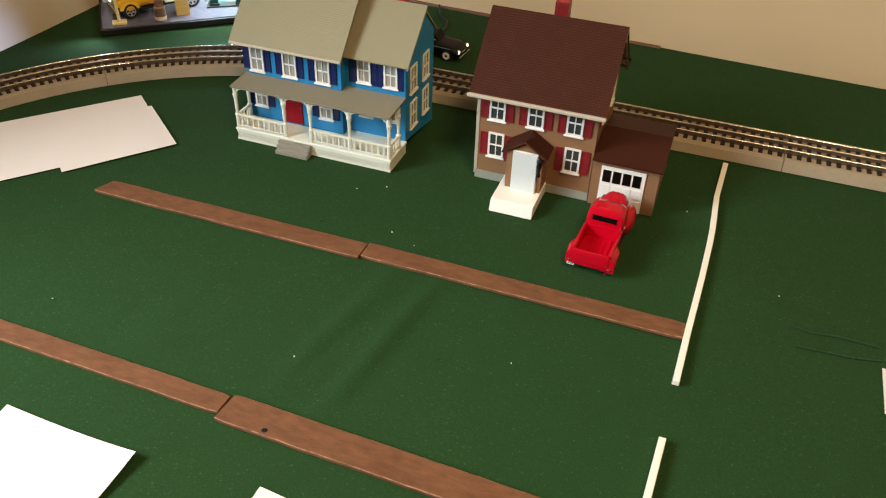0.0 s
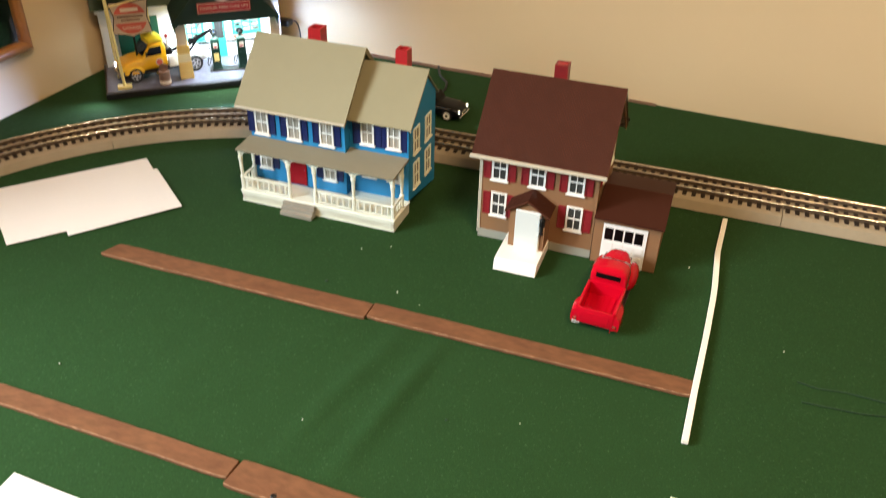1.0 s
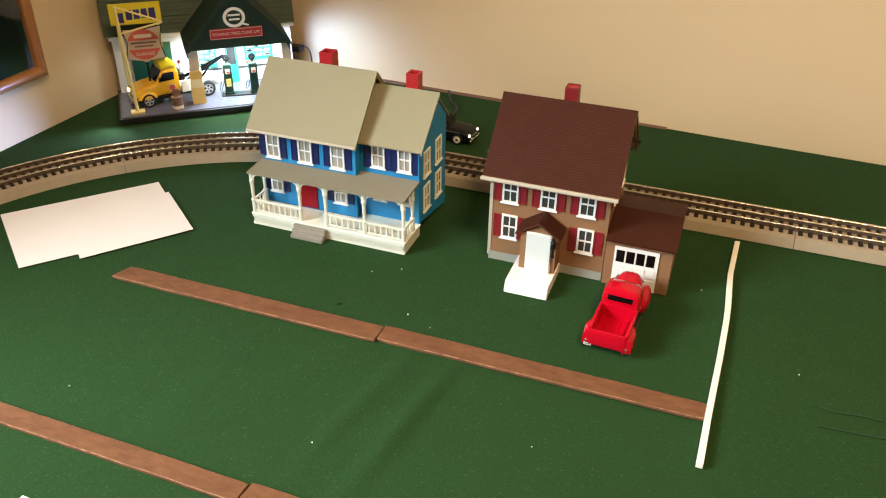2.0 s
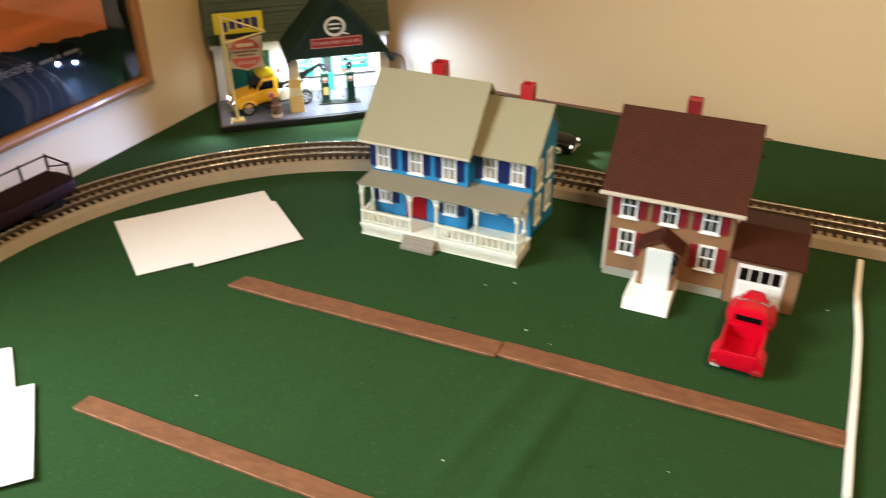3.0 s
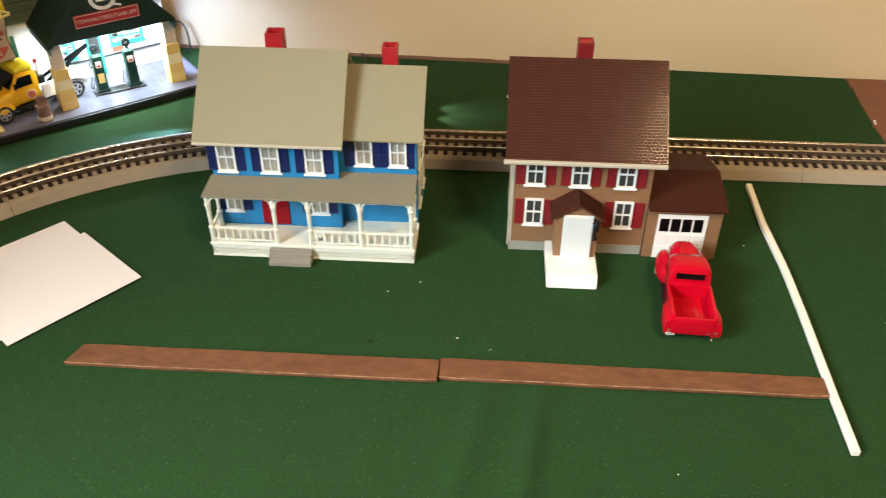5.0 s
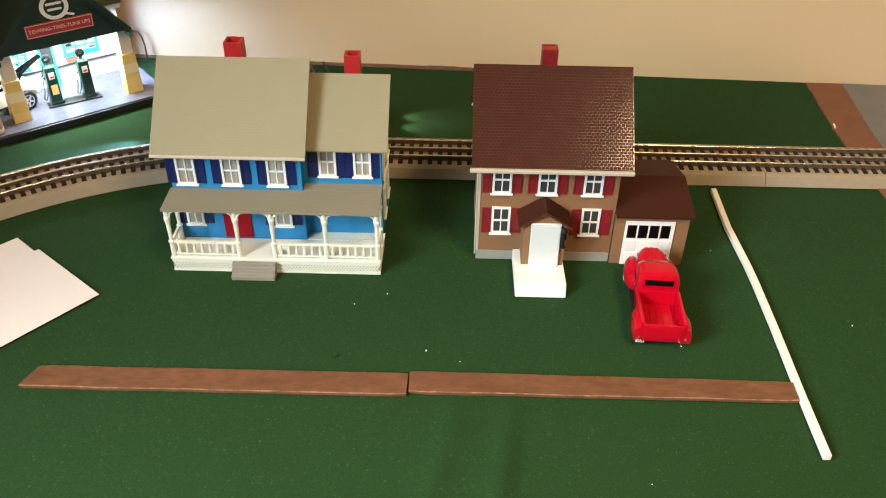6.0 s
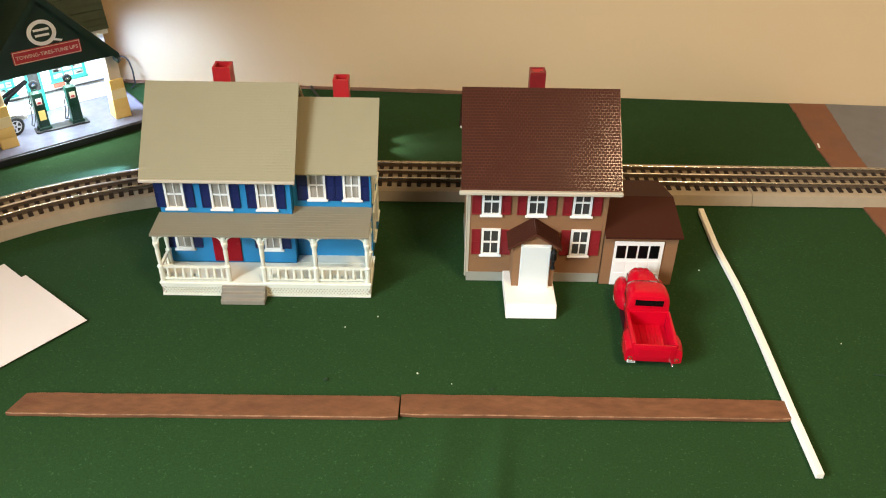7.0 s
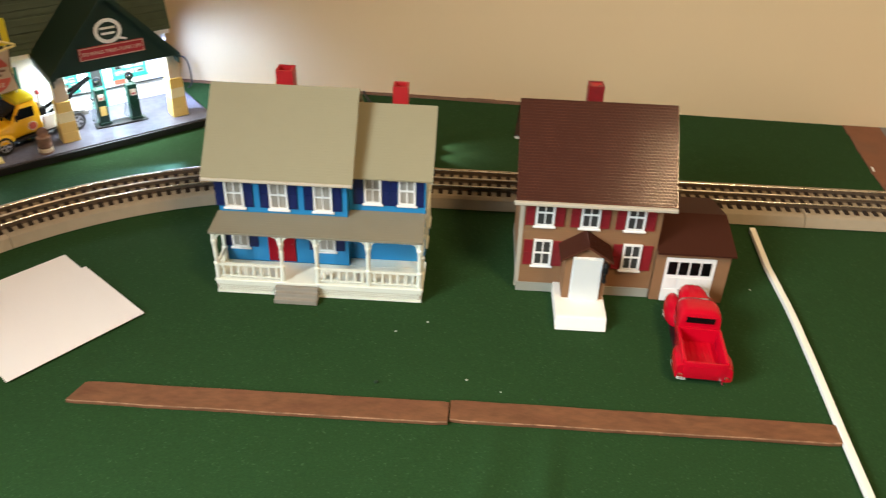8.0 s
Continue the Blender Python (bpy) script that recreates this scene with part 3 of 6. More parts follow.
stick([(0.2605, -0.1015), (0.2585, -0.15), (0.257, -0.20), (0.2555, -0.30)], "pale square basswood stick lying on felt")


def paper(corners, z, label, lift=()):
    """A thin sheet; lift names corners that curl up, with their height."""
    n = 8
    p = [Vector((*q, 0)) for q in corners]
    bm = B()
    top = [[None] * (n + 1) for _ in range(n + 1)]
    low = [[None] * (n + 1) for _ in range(n + 1)]
    up = dict(lift)
    for i in range(n + 1):
        for j in range(n + 1):
            u, v = i / n, j / n
            q = p[0].lerp(p[1], u).lerp(p[3].lerp(p[2], u), v)
            h = sum(up.get(k, 0) * (a * b) ** 3 for k, a, b in ((0, 1 - u, 1 - v), (1, u, 1 - v), (2, u, v), (3, 1 - u, v)))
            low[i][j] = bm.verts.new((q.x, q.y, z + h))
            top[i][j] = bm.verts.new((q.x, q.y, z + h + 0.0003))
    for i in range(n):
        for j in range(n):
            bm.faces.new((top[i][j], top[i + 1][j], top[i + 1][j + 1], top[i][j + 1]))
            bm.faces.new((low[i][j], low[i][j + 1], low[i + 1][j + 1], low[i + 1][j]))
    for k in range(n):
        for a, b, c, d in ((low[k][0], low[k + 1][0], top[k + 1][0], top[k][0]), (low[k][n], top[k][n], top[k + 1][n], low[k + 1][n]),
                           (low[0][k], top[0][k], top[0][k + 1], low[0][k + 1]), (low[n][k], low[n][k + 1], top[n][k + 1], top[n][k])):
            bm.faces.new((a, b, c, d))
    return single("paper_sheet", bm, PAPER, label, "paper", group="papers on the felt")


paper([(-0.4375, 0.049), (-0.3475, -0.0215), (-0.2475, 0.0955), (-0.3338, 0.1675)], 0.0006, "blank white paper sheet lying under another sheet")
paper([(-0.372, 0.066), (-0.3062, 0.0112), (-0.2398, 0.0952), (-0.3092, 0.1515)], 0.0012, "blank white paper sheet lying on a larger sheet")
paper([(-0.1465, -0.330), (-0.048, -0.338), (-0.0432, -0.2345), (-0.1455, -0.2312)], 0.0006, "blank white paper sheet with a lifted corner on felt", lift=((2, 0.0045), (3, 0.002)))
paper([(0.036, -0.330), (0.140, -0.336), (0.145, -0.236), (0.0385, -0.2265)], 0.0006, "blank white paper sheet lying on felt")
paper([(-0.410, -0.262), (-0.330, -0.330), (-0.241, -0.247), (-0.317, -0.173)], 0.0012, "blank white paper sheet lying on another sheet", lift=((2, 0.002),))
paper([(-0.455, -0.222), (-0.400, -0.270), (-0.318, -0.190), (-0.370, -0.146)], 0.0006, "blank white paper sheet half under another sheet")
paper([(-0.196, -0.330), (-0.153, -0.335), (-0.150, -0.2445), (-0.1925, -0.2450)], 0.0006, "blank white paper sheet lying on felt")
paper([(0.3985, -0.022), (0.4675, -0.022), (0.4675, 0.024), (0.3990, 0.024)], 0.0006, "small blank white paper slip on felt")

for x, y, r in ((0.011, 0.042, 0.0009), (-0.021, 0.105, 0.0008), (-0.045, 0.092, 0.0006), (0.035, 0.032, 0.0005), (0.326, 0.080, 0.0007),
                (-0.193, -0.134, 0.0008), (0.005, -0.121, 0.0008), (0.243, 0.172, 0.0007), (0.150, -0.070, 0.0006)):
    bm = B()
    bmesh.ops.create_icosphere(bm, subdivisions=1, radius=r * 0.82)
    for v in bm.verts:
        v.co *= 1 + 0.35 * noise.noise(v.co * 900 + Vector((x * 90, y * 70, 0)))
    single("foam_crumb", bm, CRUMB, "tiny white foam crumb on green felt", "crumb", pose(x, y, r * 0.8), group="crumbs on the felt")
for x, y, r in ((-0.053, 0.035, 0.0016), (0.063, 0.027, 0.0010), (0.10, -0.085, 0.0011)):
    bm = B()
    bmesh.ops.create_icosphere(bm, subdivisions=2, radius=r)
    for v in bm.verts:
        v.co *= 1 + 0.5 * noise.noise(v.co * 1300 + Vector((x * 90, y * 70, 0)))
        v.co.z *= 0.35
    single("lint_fleck", bm, DARKFLECK, "small dark lint fleck on green felt", "lint", pose(x, y, r * 0.3), group="lint on the felt")
single("paint_chip", prism(B(), [(0.4278, 0.3985), (0.4292, 0.3978), (0.4312, 0.4075), (0.4296, 0.4082)], "z", 0.0012, 0.0018), CRUMB, "small white paint chip on the brown shoulder", "paint chip")
for pts in (((0.336, 0.047), (0.350, 0.0445), (0.37, 0.0475), (0.398, 0.0465)), ((0.339, 0.025), (0.36, 0.0262), (0.38, 0.0275), (0.399, 0.0315))):
    single("dark_thread", wire(B(), [(x, y, 0.0006) for x, y in pts], 0.00055, 6), MARK, "thin dark thread lying on green felt", "thread", group="threads on the felt")

# ---------------------------------------------------------------- windows of the toy houses


def toy_window(house, x0, x1, z0, z1, pane_mat, frame_mat, m, cols=2, rows=2, bar=0.0009, rim=0.0018, sill=True):
    """Flat in the x-z plane, facing -y; m sets it on its wall. Window > pane, sill."""
    bm = B()
    d = 0.0013
    box(bm, x0, x0 + rim, -d, 0, z0, z1), box(bm, x1 - rim, x1, -d, 0, z0, z1)
    box(bm, x0 + rim, x1 - rim, -d, 0, z1 - rim, z1), box(bm, x0 + rim, x1 - rim, -d, 0, z0, z0 + rim)
    w, h = x1 - x0 - 2 * rim, z1 - z0 - 2 * rim
    if cols * rows > 4:
        win = part("window", bm, frame_mat, house, pose_=m)
        for i in range(1, cols):
            c = x0 + rim + w * i / cols
            part("muntin", box(B(), c - bar / 2, c + bar / 2, -d * 0.75, 0, z0 + rim, z1 - rim), frame_mat, win)
        for i in range(1, rows):
            c = z0 + rim + h * i / rows
            part("muntin", box(B(), x0 + rim, x1 - rim, -d * 0.85, 0, c - bar / 2, c + bar / 2), frame_mat, win)
        part("pane", box(B(), x0 + rim * 0.9, x1 - rim * 0.9, -0.0003, -0.0001, z0 + rim * 0.9, z1 - rim * 0.9), pane_mat, win)
        part("sill", soft(box(B(), x0 - 0.0014, x1 + 0.0014, -0.0022, 0, z0 - 0.0013, z0 + 0.0002), 0.0002, 1), frame_mat, win)
        return win
    for i in range(1, cols):
        c = x0 + rim + w * i / cols
        box(bm, c - bar / 2, c + bar / 2, -d * 0.75, 0, z0 + rim, z1 - rim)
    for i in range(1, rows):
        c = z0 + rim + h * i / rows
        k = 1.5 if i * 2 == rows else 1
        box(bm, x0 + rim, x1 - rim, -d * 0.85, 0, c - k * bar / 2, c + k * bar / 2)
    w = part("window", bm, frame_mat, house, pose_=m)
    part("pane", box(B(), x0 + rim * 0.9, x1 - rim * 0.9, -0.0003, -0.0001, z0 + rim * 0.9, z1 - rim * 0.9), pane_mat, w)
    if sill:
        part("sill", soft(box(B(), x0 - 0.0014, x1 + 0.0014, -0.0022, 0, z0 - 0.0013, z0 + 0.0002), 0.0002, 1), frame_mat, w)
    return w


def shutter(house, x0, x1, z0, z1, mat, m):
    bm = B()
    e = 0.0009
    box(bm, x0, x0 + e, -0.0010, 0, z0, z1), box(bm, x1 - e, x1, -0.0010, 0, z0, z1)
    mid = (z0 + z1) / 2
    for a, b in ((z0, z0 + e), (mid - e / 2, mid + e / 2), (z1 - e, z1)):
        box(bm, x0 + e, x1 - e, -0.0010, 0, a, b)
    box(bm, x0 + e, x1 - e, -0.0005, 0, z0 + e, z1 - e)
    return part("shutter", bm, mat, house, pose_=m)


def gable_roof(bm, x0, x1, yf, yr, yb, zf, zr, zb, th):
    """A two-sided roof sheet: front eave, ridge and back eave, of one thickness."""
    return prism(bm, [(yf, zf), (yr, zr), (yb, zb), (yb, zb - th), (yr, zr - th * 1.35), (yf, zf - th)], "x", x0, x1)


def shingles(house, x0, x1, eave, ridge, rows, width, seed):
    """Small overlapping shingles of one roof slope, laid in courses from eave to ridge."""
    rng = random.Random(seed)
    e, r = Vector((0, *eave)), Vector((0, *ridge))
    up = (r - e) / rows
    out = Vector((0, -up.z, up.y)).normalized()
    if out.z < 0:
        out = -out
    verts, faces = [], []
    for k in range(rows):
        x = x0 - (width * 0.5 if k % 2 else 0)
        while x < x1 - 0.0002:
            a, b = max(x, x0) + 0.00022, min(x + width, x1) - 0.00022
            x += width
            if b - a < 0.0003:
                continue
            lift, tip = 0.00031 + rng.uniform(-0.00004, 0.00004), rng.uniform(-0.00005, 0.00005)
            base, head = e + up * (k + 0.08), e + up * (k + 0.92)
            i, c = len(verts), 0.00042
            low, high = base + up * 0.16, head - up * 0.05
            # a worn, rounded tile: its top narrower than its foot
            for px, p, h in ((a, base, -0.0001), (b, base, -0.0001), (b, head, -0.0001), (a, head, -0.0001), (a, base, 0.00020), (b, base, 0.00020), (b, head, 0.00010), (a, head, 0.00010),
                             (a + c, low, lift + tip), (b - c, low, lift - tip), (b - c, high, 0.00020), (a + c, high, 0.00020)):
                q = p + out * h
                verts.append((px, q.y, q.z))
            for f in ((3, 2, 1, 0), (0, 1, 5, 4), (1, 2, 6, 5), (2, 3, 7, 6), (3, 0, 4, 7), (4, 5, 9, 8), (5, 6, 10, 9), (6, 7, 11, 10), (7, 4, 8, 11), (8, 9, 10, 11)):
                faces.append([i + c2 for c2 in f])
    data = bpy.data.meshes.new("shingles")
    data.from_pydata(verts, [], faces)
    data.materials.append(BROWNROOF)
    ob = new("shingles", data)
    ob.parent = house
    return tagged(ob, label="reddish brown moulded shingles", kind="stuff")


def chimney(house, x0, x1, y0, y1, z0, z1, label, mat=None):
    bm = B()
    t = 0.0018
    zi = z1 - 0.009
    outer = [(x0, y0), (x1, y0), (x1, y1), (x0, y1)]
    inner = [(x0 + t, y0 + t), (x1 - t, y0 + t), (x1 - t, y1 - t), (x0 + t, y1 - t)]
    lo = [bm.verts.new((*p, z0)) for p in outer]
    hi = [bm.verts.new((*p, z1)) for p in outer]
    ih = [bm.verts.new((*p, z1)) for p in inner]
    il = [bm.verts.new((*p, zi)) for p in inner]
    bm.faces.new(lo), bm.faces.new(il)
    for i in range(4):
        j = (i + 1) % 4
        for a, b in ((lo, hi), (hi, ih), (ih, il)):
            bm.faces.new((a[i], a[j], b[j], b[i]))
    return part("chimney", bm, mat or REDBRICK, house, label)


# ---------------------------------------------------------------- blue house with the porch


def blue_house():
    ox, oy = -0.110, 0.185
    h = thing("toy_house", "blue toy house with tan roof, navy shutters and white porch", "toy house", pose(ox, oy, 0))
    T = Matrix.Translation((-ox, -oy, 0))

    def P(name, bm, mat, label="", parent=h, smooth=False):
        bm.transform(T)
        return part(name, bm, mat, parent, label, smooth)

    ym, yr, yb = 0.1585, 0.1690, 0.2430          # front walls of the wide and the set-back wing, back wall
    xm0, xm1, xr1 = -0.1915, -0.0900, -0.0290
    # walls as pentagons under the roofs
    P("wall", prism(B(), [(ym, 0.0125), (ym, 0.0985), (0.2005, 0.1475), (yb, 0.0985), (yb, 0.0)], "x", xm0, xm1), BLUE, "bright blue wide wing")
    P("wall", prism(B(), [(yr, 0.0125), (yr, 0.0965), (0.2073, 0.1337), (yb, 0.1003), (yb, 0.0)], "x", xm1 + 0.0002, xr1), BLUE, "bright blue set-back wing")
    for y, x0, x1 in ((ym, xm0, xm1), (yr, xm1 + 0.0005, xr1)):
        P("corner_trim", box(B(), x1 - 0.0016, x1 + 0.0004, y - 0.0006, y + 0.002, 0.0125, 0.088), BLUE)
    # roofs
    P("roof", gable_roof(B(), -0.1995, -0.0832, 0.1465, 0.2000, 0.2540, 0.0955, 0.1505, 0.0940, 0.0022), TAN, "tan plastic main roof")
    low = P("roof", prism(B(), [(0.1600, 0.0940), (0.2075, 0.1358), (0.2078, 0.1342), (0.1600, 0.0926)], "x", -0.0902, -0.0228), TAN, "tan plastic lower roof")
    P("back_slope", prism(B(), [(0.2076, 0.1358), (0.2480, 0.0976), (0.2480, 0.0962), (0.2079, 0.1341)], "x", -0.0902, -0.0272), TAN, parent=low)
    P("gutter", soft(box(B(), -0.1995, -0.0832, 0.1450, 0.1478, 0.0925, 0.0950), 0.0006), GUTTER, "pale grey gutter")
    P("bargeboard", prism(B(), [(0.1602, 0.0921), (0.2070, 0.1333), (0.2070, 0.1320), (0.1602, 0.0908)], "x", -0.0240, -0.0230), GUTTER)
    P("bargeboard", prism(B(), [(0.1475, 0.0930), (0.2000, 0.1480), (0.2530, 0.0915), (0.2530, 0.0895), (0.2000, 0.1450), (0.1475, 0.0905)], "x", -0.0850, -0.0838), TAN)
    chimney(h, -0.1520 - ox, -0.1385 - ox, 0.2150 - oy, 0.2285 - oy, 0.118, 0.1555, "hollow red plastic chimney")
    chimney(h, -0.0590 - ox, -0.0470 - ox, 0.2120 - oy, 0.2240 - oy, 0.113, 0.1480, "hollow red plastic chimney")
    # front windows and shutters
    fm, fr = pose(-ox, ym - oy, 0), pose(-ox, yr - oy, 0)
    for x0 in (-0.1860, -0.1510, -0.1160):
        toy_window(h, x0, x0 + 0.0148, 0.0630, 0.0890, CURTAIN, WHITE, fm)
        shutter(h, x0 - 0.0075, x0 - 0.0006, 0.0640, 0.0895, NAVY, fm), shutter(h, x0 + 0.0154, x0 + 0.0222, 0.0640, 0.0895, NAVY, fm)
    for x0 in (-0.0775, -0.0503):
        toy_window(h, x0, x0 + 0.0138, 0.0665, 0.0925, CURTAIN, WHITE, fr)
    for a, b in ((-0.0860, -0.0782), (-0.0636, -0.0575), (-0.0573, -0.0510), (-0.0361, -0.0300)):
        shutter(h, a, b, 0.0655, 0.0915, NAVY, fr)
    for x0 in (-0.1845, -0.1140):
        toy_window(h, x0, x0 + 0.0138, 0.0255, 0.0490, CURTAIN, WHITE, fm)
        shutter(h, x0 - 0.0075, x0 - 0.0006, 0.0265, 0.0490, NAVY, fm), shutter(h, x0 + 0.0144, x0 + 0.0212, 0.0265, 0.0490, NAVY, fm)
    for x0 in (-0.0760, -0.0500):
        toy_window(h, x0, x0 + 0.0130, 0.0315, 0.0520, CURTAIN, WHITE, fr)
    # gable-end windows
    sm = pose(xr1 - ox, 0.2055 - oy, 0, 0, 0, 90)
    for y0 in (-0.0245, 0.0075):
        toy_window(h, y0, y0 + 0.0160, 0.0575, 0.0840, CURTAIN, CREAM, sm)
        toy_window(h, y0, y0 + 0.0160, 0.0200, 0.0475, CURTAIN, CREAM, sm)
    # door
    d = P("door", soft(box(B(), -0.1552, -0.1330, ym - 0.0014, ym - 0.0001, 0.0140, 0.0500), 0.0003, 1), REDDOOR, "plain red door")
    P("door_knob", lathe(B(), [(0.0003, 0), (0.0005, 0.0004), (0.0002, 0.0008)], (-0.1350, ym - 0.0018, 0.031), 8), CHROME, parent=d)
    # porch: slab with a lattice skirt
    px0, px1, py = -0.1930, -0.0272, 0.1290
    P("porch_floor", soft(box(B(), px0, px1, py, 0.1580, 0.0108, 0.0128), 0.0004, 1), CREAM, "cream white porch floor")
    P("porch_floor", box(B(), xm1 + 0.0004, px1, 0.1581, yr - 0.0001, 0.0108, 0.0128), CREAM)
    bm = B()
    for y, a, b in ((py + 0.0010, px0 + 0.001, px1 - 0.001),):
        box(bm, a, b, y - 0.0006, y + 0.0006, 0.0, 0.0016), box(bm, a, b, y - 0.0006, y + 0.0006, 0.0086, 0.0108)
        n = 62
        for i in range(n):
            x = a + 0.003 + (b - a - 0.006) * i / (n - 1)
            for k in (-1, 1):
                prism(bm, [(x - 0.00055 - k * 0.0026, 0.0016), (x + 0.00055 - k * 0.0026, 0.0016), (x + 0.00055 + k * 0.0026, 0.0086), (x - 0.00055 + k * 0.0026, 0.0086)], "y", y - 0.0001 - k * 0.00015, y + 0.0006)
    P("lattice_skirt", bm, CREAM, "cream lattice skirt under the porch")
    P("skirt_backing", box(B(), px0 + 0.001, px1 - 0.001, py + 0.0017, py + 0.0024, 0.0, 0.0107), GUTTER)
    P("side_skirt", box(B(), px1 - 0.0022, px1 - 0.001, py + 0.0030, yr - 0.0002, 0.0, 0.0108), CREAM)
    P("side_skirt", box(B(), px0 + 0.001, px0 + 0.0022, py + 0.0030, ym + 0.004, 0.0, 0.0108), CREAM)
    # porch roof, ribbed, over both wings
    def ribbed(ya, yb2, za, zb, n):
        top = []
        for k in range(n):
            f0, f1 = k / n, (k + 0.82) / n
            top += [(ya + (yb2 - ya) * f0, za + (zb - za) * f0 + 0.00006), (ya + (yb2 - ya) * f1, za + (zb - za) * f1 + 0.00006), (ya + (yb2 - ya) * (f1 + 0.01), za + (zb - za) * f1)]
        return top + [(yb2, zb), (yb2, zb - 0.0018), (ya, za - 0.0018)]

    P("porch_roof", prism(B(), ribbed(0.1286, 0.1583, 0.0576, 0.0591, 9), "x", -0.1930, -0.0280), PORCHROOF, "grey-tan ribbed porch roof")
    P("porch_roof", prism(B(), ribbed(0.15832, yr - 0.0001, 0.0591, 0.0597, 3), "x", xm1 + 0.0006, -0.0280), PORCHROOF, "grey-tan ribbed porch roof")
    P("porch_fascia", soft(box(B(), -0.1920, -0.0290, 0.1312, 0.1330, 0.0543, 0.0557), 0.0003, 1), CREAM)
    # posts with collars, and curved brackets
    posts = (-0.1905, -0.1385, -0.1108, -0.0702, -0.0300)
    prof = [(0.0021, 0.0), (0.0021, 0.0128), (0.0026, 0.0132), (0.0026, 0.0142), (0.0014, 0.0152), (0.0019, 0.0270), (0.0017, 0.0300), (0.0026, 0.0345), (0.0026, 0.0357),
            (0.0020, 0.0366), (0.0022, 0.0428)]
    for i, x in enumerate(posts):
        P("post", lathe(B(), prof, (x, py + 0.0032, 0.0128), 8), CREAM, "turned cream porch post")
        for k in (-1, 1):
            if (i == 0 and k < 0) or (i == 4 and k > 0):
                continue
            pts = [(x + k * (0.0018 + 0.0056 * (1 - math.cos(a))), py + 0.0028, 0.0492 + 0.0054 * math.sin(a)) for a in (0, 0.4, 0.8, 1.2, 1.57)]
            P("bracket", wire(B(), pts, 0.0008, 6), CREAM)
    for x in (posts[0], posts[4]):
        P("post", lathe(B(), prof, (x, 0.1545, 0.0128), 8), CREAM, "turned cream porch post")

    def railing(p, q):
        p, q = Vector(p), Vector(q)
        d = (q - p).normalized()
        side = Vector((-d.y, d.x, 0)) * 0.0010
        for z0, z1 in ((0.0250, 0.0270), (0.0145, 0.0158)):
            bm2 = B()
            loft(bm2, [[(c + side * a + Vector((0, 0, z)))[:] for a, z in ((-1, z0), (1, z0), (1, z1), (-1, z1))] for c in (p, q)])
            P("rail_bar", bm2, CREAM)
        n = max(2, round((q - p).length / 0.0062))
        for k in range(n):
            c = p.lerp(q, (k + 0.5) / n)
            P("baluster", lathe(B(), [(0.0011, 0), (0.0015, 0.003), (0.0009, 0.0062), (0.0012, 0.0095)], (c.x, c.y, 0.0157), 6), CREAM)

    for a, b in ((0, 1), (2, 3), (3, 4)):
        railing((posts[a] + 0.002, py + 0.0032, 0), (posts[b] - 0.002, py + 0.0032, 0))
    for x in (posts[0], posts[4]):
        railing((x, py + 0.0055, 0), (x, 0.1525, 0))
    # grey steps
    st = P("front_steps", soft(prism(B(), [(0.1285, 0.0), (0.1285, 0.0112), (0.1250, 0.0112), (0.1250, 0.0076), (0.1215, 0.0076), (0.1215, 0.0040), (0.1180, 0.0040), (0.1180, 0.0)], "x", -0.1440, -0.1100), 0.0003, 1),
           GREYSTEP, "grey moulded front steps")
    return h


# ---------------------------------------------------------------- brown house with the garage


